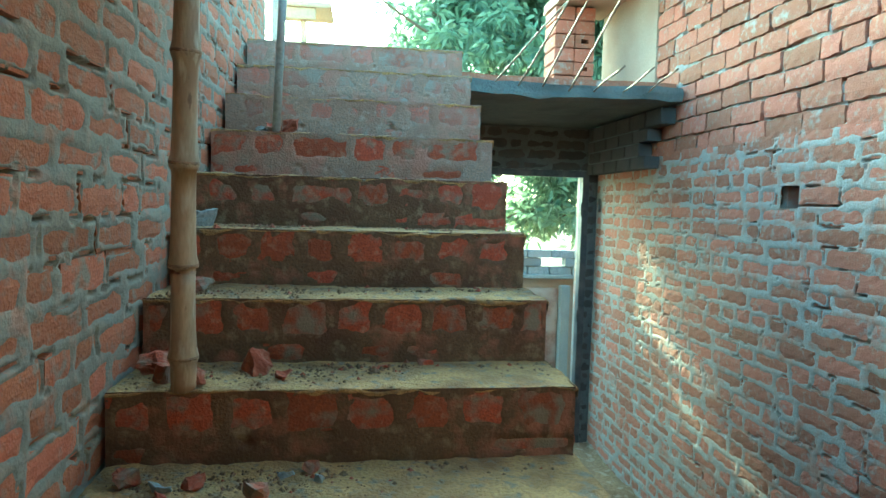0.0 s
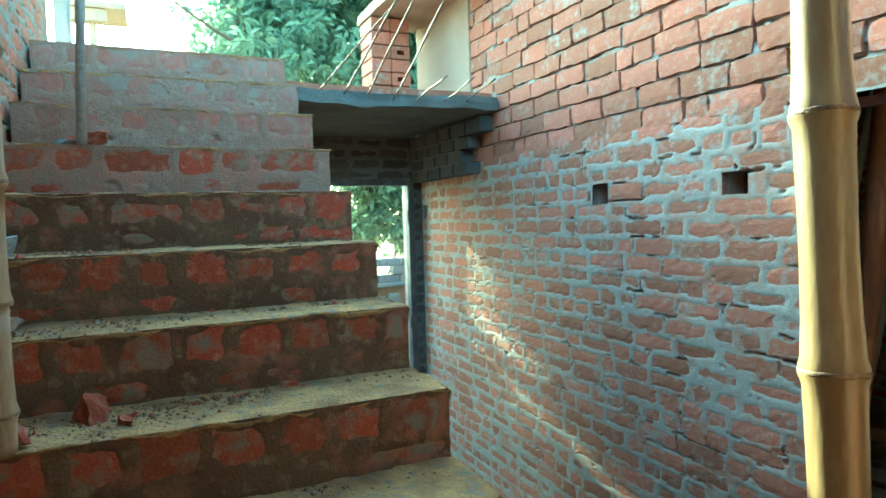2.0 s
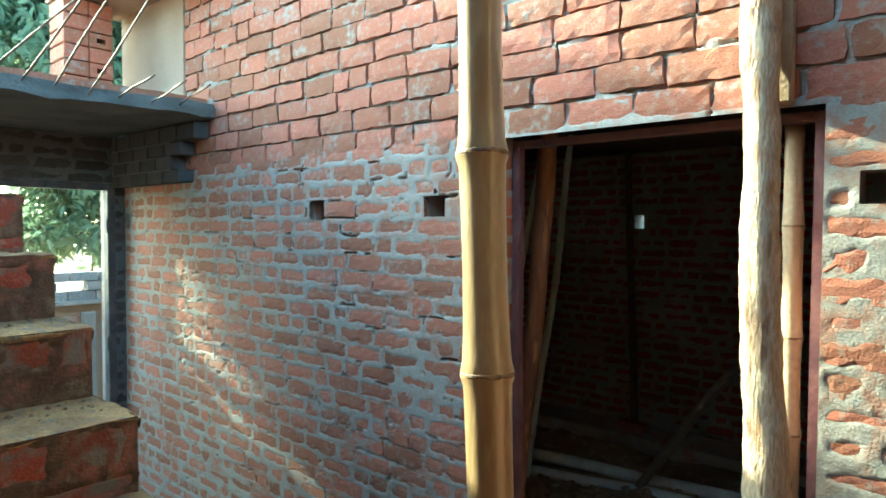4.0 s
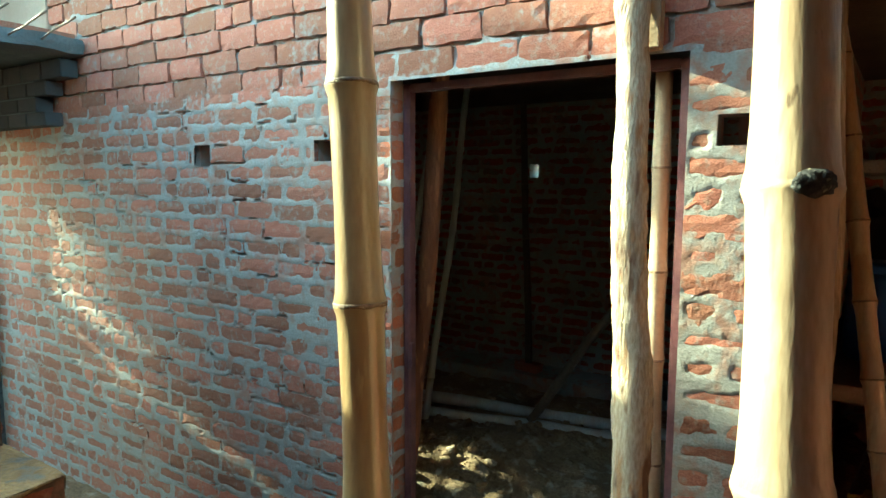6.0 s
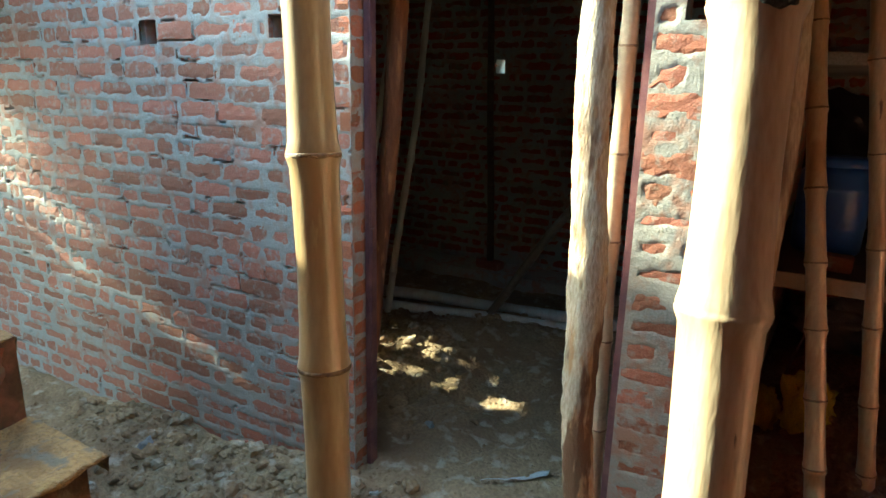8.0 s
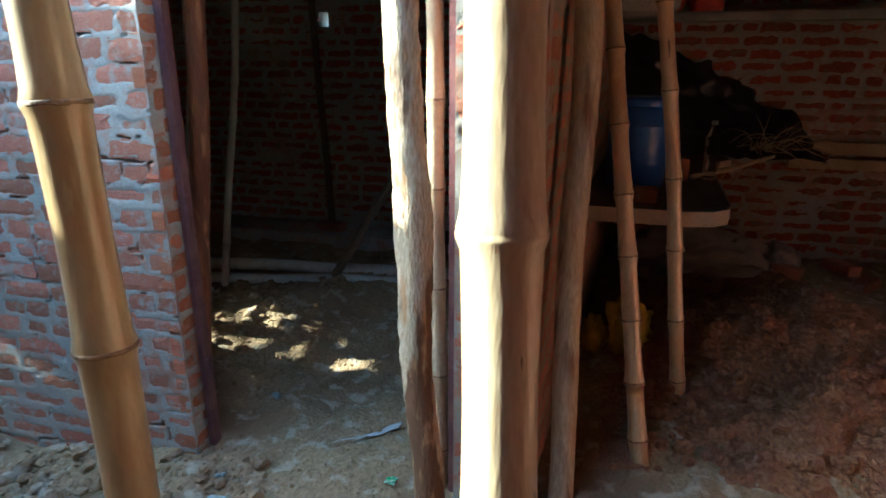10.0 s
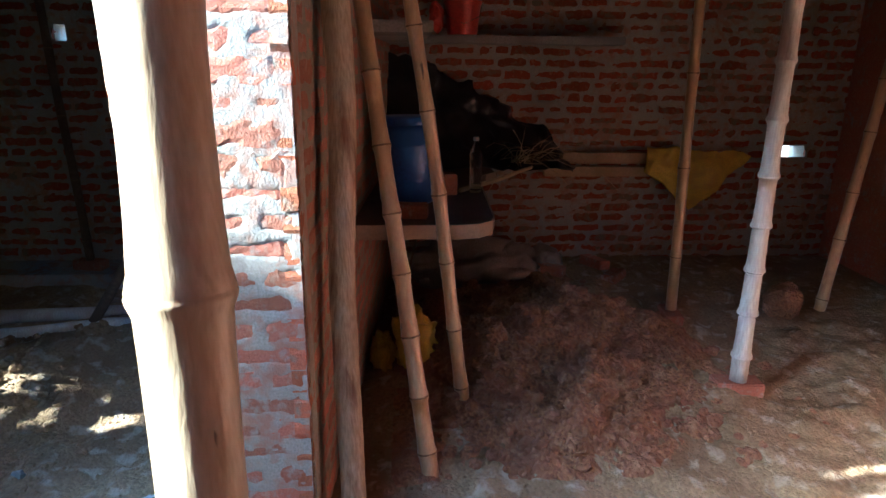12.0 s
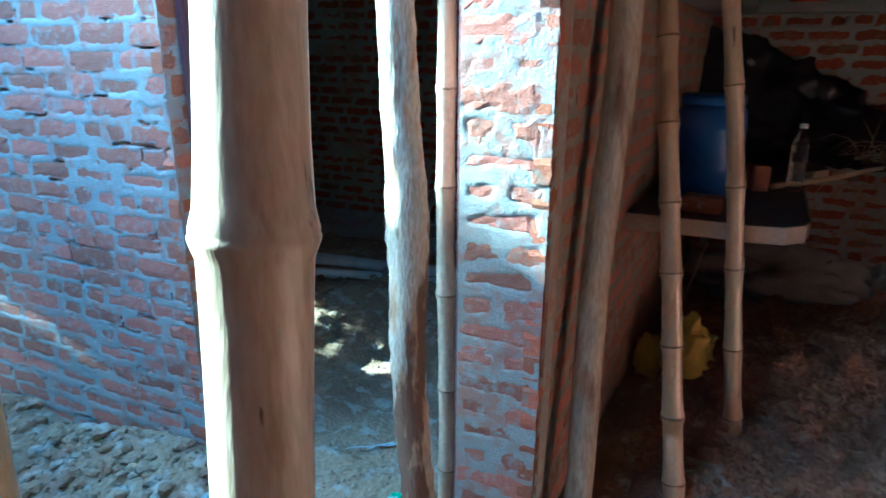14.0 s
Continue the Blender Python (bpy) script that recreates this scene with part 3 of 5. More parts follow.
# unseen roof on the props, set low to keep sky light out of the rooms
unseen_porch_ceiling = box_part("ceiling_porch", (LEFT - 0.23, -4.6, 1.32), (XW - 0.01, -1.15, 1.42), FORMWORK)
# unseen cover, added to darken the lower steps and the west wall
stair_light_blocker = box_part("ceiling_stair", (LEFT - 0.03, -1.145, 1.325), (-0.35, 0.6, 1.42), FORMWORK)
tagged(stair_light_blocker, "added unseen boards that keep sky light off the lower steps", "ceiling", kind="structure")
tagged(unseen_porch_ceiling, "unseen shuttering boards on the props, added to cut sky light", "ceiling", kind="structure")
# unseen walls, added to stop light entering from behind
wall_porch = wall_body("wall_porch", [((LEFT - 0.23, -4.6, BASE), (LEFT - 0.0, -1.91, 1.5)), ((LEFT - 0.23, -4.83, BASE), (XW, -4.61, 1.5))], BRICK, "added unseen brick wall that keeps light out behind the stairs")

# ---- landing slab over the passage ----
landing = empty("landing_slab", (0.6, 2.6, 1.06))
tagged(landing, "rough concrete landing slab with projecting steel bars", "slab")


def slab_mesh(lo, hi, seed, rough=0.012):
    bm = bmesh.new()
    add_box(bm, lo, hi)
    bmesh.ops.subdivide_edges(bm, edges=bm.edges[:], cuts=14, use_grid_fill=True)
    rng = random.Random(seed)
    for v in bm.verts:
        q = noise.noise_vector(v.co * 6) * rough + noise.noise_vector(v.co * 23) * rough * 0.5
        v.co += q
    return bm


def settle(ob, parent):
    ob.parent = parent
    ob.matrix_parent_inverse = Matrix.Translation(parent.location).inverted()
    return ob


# the dark concrete carries the shade of the underside
settle(part("concrete", slab_mesh((0.015, 1.97, 1.065), (XW - 0.012, END + 0.2, 1.14), 5, 0.02), DARK_CONCRETE, label="underside and ragged edge of the slab, shade put into the dark colour"), landing)
settle(part("brick_screed", slab_mesh((-1.05, 2.05, 1.15), (XW - 0.012, END + 0.25, 1.185), 6, 0.008), BRICK, label="dusty brick layer on the landing"), landing)
for k, (a, b) in enumerate((((0.18, 1.98, 1.12), (0.60, 1.58, 1.62)), ((0.318, 1.98, 1.11), (0.47, 1.6, 1.47)), ((0.46, 1.98, 1.115), (0.575, 1.58, 1.5)), ((0.616, 1.98, 1.105), (0.735, 1.58, 1.5)),
                            ((0.758, 1.98, 1.105), (0.737, 1.6, 1.136)), ((0.931, 1.98, 1.11), (0.893, 1.6, 1.138)), ((1.082, 1.98, 1.115), (1.023, 1.6, 1.139)))):
    a, b = Vector(a), Vector(b)
    a2 = a + Vector((0, 0.2, -0.01))
    vs, fs = tube([a2, a, a.lerp(b, 0.5) + Vector((0, 0, 0.008 * (-1) ** k)), b, b + (b - a) * 0.25], [0.005] * 5, 8)
    settle(mesh_object("steel_bar", vs, fs, RUST, True), landing)


corbel = empty("brick_corbel", (XW - 0.05, 2.6, 0.70))
tagged(corbel, "toothed brick corbel under the landing slab, soot and shade put into its colour", "corbel")
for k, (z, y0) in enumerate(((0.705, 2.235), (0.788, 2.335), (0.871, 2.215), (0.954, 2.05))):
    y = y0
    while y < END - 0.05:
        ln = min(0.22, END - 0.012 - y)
        settle(box_part("brick", (XW - 0.10 + 0.004 * (k % 2), y, z), (XW - 0.004, y + ln - 0.012, z + 0.074 + 0.022 * (k == 3)), SHADED_SOOTY, bevel=0.004), corbel)
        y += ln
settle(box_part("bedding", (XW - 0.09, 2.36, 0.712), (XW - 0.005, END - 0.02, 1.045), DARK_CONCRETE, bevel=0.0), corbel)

# ---- staircase ----
stair = empty("staircase", (-0.55, -1.8, GROUND))
tagged(stair, "unfinished brick stairs with dusty worn treads and rubble", "staircase")


def step_part(i):
    """Step i; its nosing is at y = i * GOING and z = i * RISE."""
    y0, z1, z0 = i * GOING, i * RISE, (i - 1) * RISE - 0.02
    xr = 0.0 - 0.004 * max(i, 0)
    xl = LEFT + 0.015
    bm = bmesh.new()
    add_box(bm, (xl, y0 + 0.028, BASE), (xr - 0.02, y0 + GOING + 0.03, z1 - 0.012))
    body = settle(part("step", bm, STEP_MORTAR), stair)
    w = xr - xl
    rects = []
    rng = random.Random(100 + i)
    for row, (v0, v1) in enumerate(((RISE - 0.098, RISE - 0.008), (0.006, RISE - 0.118))):
        u = -rng.uniform(0, 0.1)
        while u < w:
            ln = 0.115 * rng.uniform(0.93, 1.05) if rng.random() < 0.75 else 0.228
            a, b = max(u, 0), min(u + ln, w)
            if b - a > 0.05 and (row == 0 or rng.random() < 0.55):
                rects.append((a, b, v0, v1))
            u += ln + rng.uniform(0.015, 0.03)
    rects = [(a, b, c + 0.0, d) for a, b, c, d in rects]
    if i >= -1:
        # upper steps take the haze-toned brick and mortar
        brick_face(body, (xl, y0, z1 - RISE), (1, 0, 0), (0, 0, 1), w, RISE, rects, mortar=UPPER_MORTAR if i > 3 else STEP_MORTAR, seed=120 + i, step=0.007, cover=0.0004, smears=0.026 + 0.003 * max(i, 0), raggedness=1.9, brick=UPPER_BRICK if i > 4 else STAIR_BRICK)
        side = [(0.02, 0.115, RISE - 0.085, RISE - 0.012), (0.13, 0.24, RISE - 0.085, RISE - 0.012), (0.05, 0.24, 0.008, RISE - 0.098)]
        brick_face(body, (xr, y0, z1 - RISE), (0, 1, 0), (0, 0, 1), GOING + 0.02, RISE, side, mortar=UPPER_MORTAR if i > 3 else STEP_MORTAR, seed=160 + i, step=0.01, cover=0.0004, raggedness=1.1, brick=STAIR_BRICK)
    # tread: a worn, uneven dusty screed whose front edge wavers
    nx, ny = 110, 26
    us, vs_ = np.meshgrid(np.linspace(0, 1, nx), np.linspace(0, 1, ny))
    px_ = xl + us * (w + 0.006)
    front = y0 - 0.003 + 0.008 * fbm(px_ * 11, us * 0 + i * 3.3, 7, 4)
    py_ = front + vs_ * (y0 + GOING + 0.01 - front)
    pz_ = z1 + 0.001 + 0.007 * fbm(px_ * 14, py_ * 14, 9 + i, 3) + 0.003 * fbm(px_ * 50, py_ * 50, 19, 2)
    pz_ = pz_ - 0.007 * np.exp(-vs_ * 22) * (0.6 + 0.6 * fbm(px_ * 12, us * 0 + i, 12, 2)) + 0.012 * np.clip(vs_ - 0.55, 0, 1) * np.clip(0.6 - us, 0, 1) * 2
    pts = np.stack([px_, py_, pz_], -1).reshape(-1, 3)
    low = np.stack([px_[0], py_[0] + 0.005, pz_[0] - 0.006 - 0.014 * np.clip(fbm(px_[0] * 17, px_[0] * 0 + i, 33, 3), 0, 1)], -1)
    rgt = np.stack([px_[:, -1] - 0.003, py_[:, -1], np.full(ny, z1 - 0.03)], -1)
    q = np.arange(nx * ny).reshape(ny, nx)
    faces = np.stack([q[:-1, :-1], q[:-1, 1:], q[1:, 1:], q[1:, :-1]], -1).reshape(-1, 4).tolist()
    n0 = nx * ny
    faces += [(n0 + k, n0 + k + 1, k + 1, k) for k in range(nx - 1)]
    n1 = n0 + nx
    faces += [(n1 + k, n1 + k + 1, int(q[k + 1, -1]), int(q[k, -1])) for k in range(ny - 1)]
    tread = mesh_object("tread", np.concatenate([pts, low, rgt]), faces, TREAD, True)
    tread.parent = body
    tread.matrix_parent_inverse = body.matrix_world.inverted()
    tagged(tread, "dusty worn screed tread with a chipped nosing")


for i in range(-6, 8):
    step_part(i)
top_floor = box_part("landing_floor", (LEFT + 0.015, 8 * GOING, 0.95), (0.0, END + 0.3, 7 * RISE - 0.01), CONCRETE)
tagged(top_floor, "dusty concrete landing at the head of the stairs", "landing", kind="structure")


# ---- poles ----

def pole(name, base, top, dia, material, label, spacing=0.34, seed=0, first=0.15, bulge=1.14, taper=0.88, z0=None, z1=1.0, bend=0.012, nodes_at=(), category="bamboo pole"):
    """A bamboo culm from base to top with a swollen, ridged ring at each node."""
    a, b = Vector((base[0], base[1], GROUND)), Vector((top[0], top[1], 1.0))
    d = b - a
    lo = (z0 if z0 is not None else GROUND)
    p0, p1 = a + d * ((lo - GROUND) / (1.0 - GROUND)), a + d * ((z1 - GROUND) / (1.0 - GROUND))
    L = (p1 - p0).length
    rng = random.Random(seed)
    nodes, s = [], first
    while s < L - 0.03:
        nodes.append(s)
        s += spacing * rng.uniform(0.85, 1.15)
    if nodes_at:
        nodes = sorted((z - p0.z) / d.normalized().z for z in nodes_at)
    prof = [(0.0, 1.0)]
    for s in nodes:
        prof += [(s - 0.06, 1.0), (s - 0.018, 1.03), (s - 0.006, bulge), (s - 0.001, bulge * 1.02), (s + 0.001, bulge * 0.99), (s + 0.004, bulge * 1.0), (s + 0.02, 1.05), (s + 0.07, 0.985), (s + 0.15, 0.955), (s + 0.21, 0.965)]
    prof.append((L, 1.0))
    prof = [p for k, p in enumerate(prof) if k == 0 or p[0] > prof[k - 1][0]]
    side = d.normalized().cross(Vector((0.6, 0.8, 0.0))).normalized()
    pts, rad = [], []
    for s, r in prof:
        f = s / L
        off = bend * math.sin(f * 5.1 + seed) + bend * 0.5 * math.sin(f * 11 + seed * 2)
        pts.append(p0 + d.normalized() * s + side * off)
        rad.append(dia / 2 * r * (1 + (taper - 1) * f))
    vs, fs = tube(pts, rad, 28, 0.0, seed)
    ob = mesh_object(name, vs, fs, material, True)
    for s in nodes:
        if material in (PALE_BAMBOO, GREY_BAMBOO) or not 0.01 < s < L - 0.01:
            continue
        f, dn = s / L, d.normalized()
        off = bend * math.sin(f * 5.1 + seed) + bend * 0.5 * math.sin(f * 11 + seed * 2)
        c, r = p0 + dn * s + side * off, dia / 2 * bulge * 1.015 * (1 + (taper - 1) * f)
        rv, rf = tube([c - dn * 0.005, c - dn * 0.002, c + dn * 0.001, c + dn * 0.004], [r * 0.985, r * 1.006, r * 1.006, r * 0.975], 28, 0.006, seed + int(s * 100))
        ring = mesh_object("node_ring", rv, rf, NODE, True)
        ring.parent = ob
    return tagged(ob, label, category)


pole("bamboo_pole", (0.091, -0.966), (0.227, -0.811), 0.082, BAMBOO, "yellow-brown bamboo prop with pronounced nodes on the earth", spacing=0.36, first=0.30, seed=3, nodes_at=(-1.15, -0.82, -0.48, -0.143, 0.204, 0.556, 0.9), z1=1.32, bend=0.004)
pole("bamboo_pole", (-0.079, -1.538), (0.205, -1.453), 0.088, PALE_BAMBOO, "thick pale bamboo prop with a dark knot on a step", spacing=0.38, first=0.22, seed=5, nodes_at=(-0.95, -0.62, -0.25, 0.097, 0.397, 0.72), z0=-6 * RISE, z1=1.32, bend=0.002)
pole("bamboo_pole", (1.679, -1.791), (2.119, -1.453), 0.068, BAMBOO, "brown bamboo prop leaning on the partition", spacing=0.27, seed=7, nodes_at=(-1.16, -0.94, -0.707, -0.471, -0.246, 0.004, 0.27, 0.56, 0.85), z1=1.06, bend=0.01)
pole("bamboo_pole", (2.10, -1.959), (2.115, -1.655), 0.062, BAMBOO, "weathered bamboo prop standing in loose earth", spacing=0.27, seed=9, nodes_at=(-1.1, -0.819, -0.514, -0.222, 0.119, 0.44, 0.78), z1=1.06, bend=0.012)
pole("bamboo_pole", (3.155, -3.357), (3.2, -3.329), 0.066, BAMBOO, "slim brown bamboo prop on a brick", spacing=0.35, seed=11, nodes_at=(-0.825, -0.274, 0.267, 0.7), z0=-1.17, z1=1.06, bend=0.008)
pole("bamboo_pole", (2.166, -3.269), (2.19, -3.27), 0.078, GREY_BAMBOO, "whitewashed bamboo prop on a brick", spacing=0.24, bulge=1.22, seed=13, nodes_at=(-1.0, -0.785, -0.58, -0.375, -0.151, 0.087, 0.33, 0.6), z0=-1.13, z1=1.06, bend=0.012)
pole("bamboo_pole", (3.2, -4.361), (3.31, -4.663), 0.068, BAMBOO, "brown bamboo prop at the dark end of the room", spacing=0.35, seed=15, z1=1.06, bend=0.01)
pole("bamboo_pole", (1.40, -1.055), (1.44, -1.03), 0.06, PLANK, "pale grey bamboo standing in the doorway", spacing=0.3, seed=17, z1=0.74, bend=0.004)
pole("bamboo_pole", (2.80, 0.79), (3.15, 0.665), 0.048, GREY_BAMBOO, "thin crooked pole propping the ceiling", spacing=0.25, seed=21, z1=1.06, bend=0.012)
pole("bamboo_pole", (2.75, 1.08), (2.75, 0.63), 0.046, GREY_BAMBOO, "thin pale pole leaning in the front room", spacing=0.3, seed=29, z1=1.06, bend=0.006)
pole("bamboo_pole", (4.17, 0.645), (4.17, 0.735), 0.06, BARK, "thin pole standing on a brick on the plinth", spacing=0.4, seed=23, z0=-1.12, z1=1.06, bend=0.004, bulge=1.05)
pole("bamboo_pole", (-0.985, 0.13), (-0.905, -0.07), 0.056, DUSTY_BAMBOO, "dusty bamboo prop standing on a step", spacing=0.27, first=0.3, bulge=1.2, seed=25, nodes_at=(0.08, 0.294, 0.521, 0.756, 1.0, 1.3), z0=0.0, z1=1.9, bend=0.004)
pole("grey_pipe", (-0.952, 1.069), (-0.853, 1.043), 0.032, PVC, "grey plastic pipe standing on a step", spacing=9, first=8, seed=27, z0=4 * RISE - 0.02, z1=1.9, bend=0.002, category="pipe")


def log(name, a, b, r0, r1, material, label, category, seed=0, rough=0.12, kinks=9, sway=0.02, segs=14):
    """A crooked length of timber with a lumpy skin."""
    rng = random.Random(seed)
    a, b = Vector(a), Vector(b)
    n = max(12, int((b - a).length / 0.03))
    pts = []
    for i in range(n + 1):
        f = i / n
        off = noise.noise_vector(Vector((f * kinks * 0.35, seed * 3.1, 0.7))) * sway
        pts.append(a.lerp(b, f) + off)
    verts, faces = tube(pts, [r0 + (r1 - r0) * i / n for i in range(n + 1)], segs)
    out = []
    for k, v in enumerate(verts):
        c = pts[k // segs]
        q = 1 + rough * noise.noise(Vector((v.x * 9, v.y * 9, v.z * 3.2)) + Vector((seed, 0, 0))) + rough * 0.5 * noise.noise(v * 30)
        out.append(c + (v - c) * q)
    ob = mesh_object(name, out, faces, material, True)
    return tagged(ob, label, category)


def lump(name, at, size, material, label, category="rubble", seed=0, group="", squash=0.7, cuts=7, turn=0.0, rough=0.35):
    """A broken, angular piece: a knocked-about icosphere resting on its support."""
    bm = bmesh.new()
    rng = random.Random(seed)
    for _ in range(15 if cuts > 2 else 60):
        v = Vector((rng.uniform(-1, 1), rng.uniform(-1, 1), rng.uniform(-1, 1)))
        if cuts <= 2:
            v.normalize()
        bm.verts.new((v.x * 0.5 * size[0], v.y * 0.5 * size[1], v.z * 0.5 * size[2]))
    got = bmesh.ops.convex_hull(bm, input=bm.verts)
    bmesh.ops.delete(bm, geom=[v for v in bm.verts if not v.link_faces], context="VERTS")
    bmesh.ops.subdivide_edges(bm, edges=bm.edges[:], cuts=3, use_grid_fill=True)
    for v in bm.verts:
        v.co += noise.noise_vector(v.co * 30 + Vector((seed * 1.7, 0, 0))) * rough * 0.03 + noise.noise_vector(v.co * 85 + Vector((0, seed, 0))) * rough * 0.013
    low = min(v.co.z for v in bm.verts)
    for v in bm.verts:
        v.co.z -= low
    ob = part(name, bm, material)
    ob.matrix_world = pose(at[0], at[1], at[2] - 0.004, 0, 0, turn)
    return tagged(ob, label, category, group)


def loose_brick(at, turn, label="loose red brick with chipped corners", size=(0.225, 0.108, 0.07), tilt=0.0, seed=0, group="loose bricks"):
    bm = bmesh.new()
    add_box(bm, (-size[0] / 2, -size[1] / 2, 0), (size[0] / 2, size[1] / 2, size[2]), 0.006)
    bmesh.ops.subdivide_edges(bm, edges=bm.edges[:], cuts=2, use_grid_fill=True)
    for v in bm.verts:
        v.co += noise.noise_vector(v.co * 25 + Vector((seed * 2.3, 0, 0))) * 0.004
    ob = part("brick", bm, BRICK)
    ob.matrix_world = pose(at[0], at[1], at[2], tilt, 0, turn)
    return tagged(ob, label, "brick", group)


def on_ground(x, y):
    return float(ground_z(x, y))


# ---- door frames ----
def door_frame(name, axis, at, u0, u1, z0, z1, w, d, material, label):
    ob = empty(name, (at, u0, z0) if axis == "x" else (u0, at, z0))
    tagged(ob, label, "door frame", kind="structure")

    def bar(pname, a0, a1, c0, c1):
        lo, hi = ((at, a0, c0), (at + d, a1, c1)) if axis == "x" else ((a0, at, c0), (a1, at + d, c1))
        return settle(box_part(pname, lo, hi, material, bevel=0.005), ob)

    bar("jamb", u0, u0 + w, z0, z1)
    bar("jamb", u1 - w, u1, z0, z1)
    bar("head", u0 + w, u1 - w, z1 - w, z1)
    for z in (z0 + 0.35, z0 + 1.0, z1 - 0.35):
        lo, hi = ((at - 0.006, u1 - w - 0.012, z), (at + 0.02, u1 - w, z + 0.1)) if axis == "x" else ((u1 - w - 0.012, at - 0.006, z), (u1 - w, at + 0.02, z + 0.1))
        settle(box_part("hinge", lo, hi, material, bevel=0.002), ob)
    return ob


door_frame("door_1", "x", XW + 0.07, -1.125, -0.085, GROUND - 0.05, 0.765, 0.03, 0.045, MAROON, "maroon painted steel door frame with no door")
door_frame("door_2", "y", END - 0.01, 0.325, 1.228, -1.45, 0.735, 0.05, 0.08, DARK_STEEL, "black steel door frame under the landing")

# ---- timber posts and poles by the doorway ----
log("wooden_post", (1.10, -1.104, on_ground(1.1, -1.104) - 0.01), (1.235, -0.979, 1.5), 0.052, 0.046, POST_WOOD, "crooked peeled wooden post before the doorway", "post", seed=4, rough=0.28, sway=0.032, kinks=14, segs=22)
block = box_part("wooden_block", (1.245, -1.06, 0.775), (1.296, -0.985, 1.3), PLANK)
tagged(block, "short sawn plank nailed beside the post", "plank")
log("wooden_post", (1.41, -1.50, on_ground(1.41, -1.50)), (1.79, -1.455, 1.06), 0.044, 0.047, WOOD, "smooth brown timber post beside the pillar", "post", seed=9, rough=0.08, sway=0.015)
log("wooden_prop", (1.65, 0.135, on_ground(1.65, 0.135) - 0.02), (1.655, -0.10, 1.06), 0.043, 0.038, RED_BAMBOO, "rough red-brown timber prop just inside the doorway", "prop", seed=19, rough=0.14, sway=0.02, kinks=12, segs=18)
log("slanting_pole", (3.09, 0.165, on_ground(3.09, 0.165) + 0.01), (2.945, -0.80, 0.20), 0.03, 0.026, BARK, "dark pole leaning across the front room", "pole", seed=12, rough=0.1, sway=0.03)
for k, (p, q, r) in enumerate((((3.06, 1.45, -1.185), (3.42, -0.85, -1.175), 0.042), ((2.86, 0.98, -1.19), (3.24, -0.55, -1.17), 0.036), ((2.70, 0.80, -1.20), (3.02, 1.5, -1.19), 0.028))):
    log("log", p, q, r, r * 0.85, GREY_BAMBOO, "pale straight log lying on the earth", "log", seed=20 + k, rough=0.08, sway=0.03)
loose_brick((4.17, 0.65, -1.19), 80, "brick under the thin pole", seed=2)
plinth = box_part("plinth", (4.03, -1.38, BASE), (BACK - 0.004, 2.15, -1.19), MORTAR)
tagged(plinth, "low plastered plinth along the back wall", "plinth", kind="structure")

# knot on the thick bamboo
bm = bmesh.new()
bmesh.ops.create_icosphere(bm, subdivisions=3, radius=0.5)
for v in bm.verts:
    v.co = Vector((v.co.x * 0.016, v.co.y * 0.042, v.co.z * 0.027)) * (1 + 0.25 * noise.noise(v.co * 7))
knot = part("bamboo_knot", bm, KNOT, smooth=True)
knot.matrix_world = pose(0.0915, -1.496, 0.402, 0, 0, 26)
culms = [o for o in bpy.data.objects if o.name.startswith("bamboo_pole") and o.data.materials[0] == PALE_BAMBOO]
knot.parent = culms[0]
tagged(knot, "dark scarred knot")

# ---- back room: counter, shelf and what stands on them ----
bm = bmesh.new()
outline = [(2.28, PART_Y - 0.004)]
outline += [(2.28, -1.92), (2.30, -2.02), (2.36, -2.085), (2.46, -2.115), (2.62, -2.12), (3.55, -2.16), (3.75, -2.3), (4.39, -2.3), (4.39, PART_Y - 0.004)]
bot = [bm.verts.new((x, y, -0.455)) for x, y in outline]
topv = [bm.verts.new((x, y, -0.395)) for x, y in outline]
bm.faces.new(topv)
bm.faces.new(bot[::-1])
for i in range(len(outline)):
    j = (i + 1) % len(outline)
    bm.faces.new((bot[i], bot[j], topv[j], topv[i]))
bmesh.ops.bevel(bm, geom=[e for e in bm.edges if abs(e.verts[0].co.z - e.verts[1].co.z) < 1e-6], offset=0.006, segments=2, affect="EDGES")
counter = empty("counter", (2.8, -1.8, -0.455))
tagged(counter, "rounded concrete counter slab along the partition", "counter")
settle(part("slab", bm, mat("dark_brown_cement", (0.10, 0.07, 0.055), 0.8, spots=(0.06, 0.045, 0.038), grain=(0.07, 0.05, 0.04), scale=(6, 90), bump=0.4)), counter)
edge_pts = [Vector((x, y, -0.427)) for x, y in outline[:-2]]
bm = bmesh.new()
rows = []
for k, p in enumerate(edge_pts):
    q = (edge_pts[min(k + 1, len(edge_pts) - 1)] - edge_pts[max(k - 1, 0)]).normalized()
    n = Vector((q.y, -q.x, 0)) * -1
    if n.x > 0.3:
        n = -n
    rows.append([bm.verts.new(p + n * d + Vector((0, 0, z))) for d, z in ((0.0, 0.036), (0.007, 0.034), (0.008, -0.03), (0.0, -0.034))])
for a_, b_ in zip(rows[:-1], rows[1:]):
    for k in range(3):
        bm.faces.new((a_[k], a_[k + 1], b_[k + 1], b_[k]))
settle(part("edge_band", bm, PLASTER, label="pale cement edge of the counter"), counter)
shelf = empty("wall_shelf", (3.2, PART_Y, 0.45))
tagged(shelf, "concrete shelf along the corner of the room", "shelf")
settle(box_part("side_slab", (2.72, -1.83, 0.445), (4.39, PART_Y - 0.004, 0.5), CONCRETE), shelf)
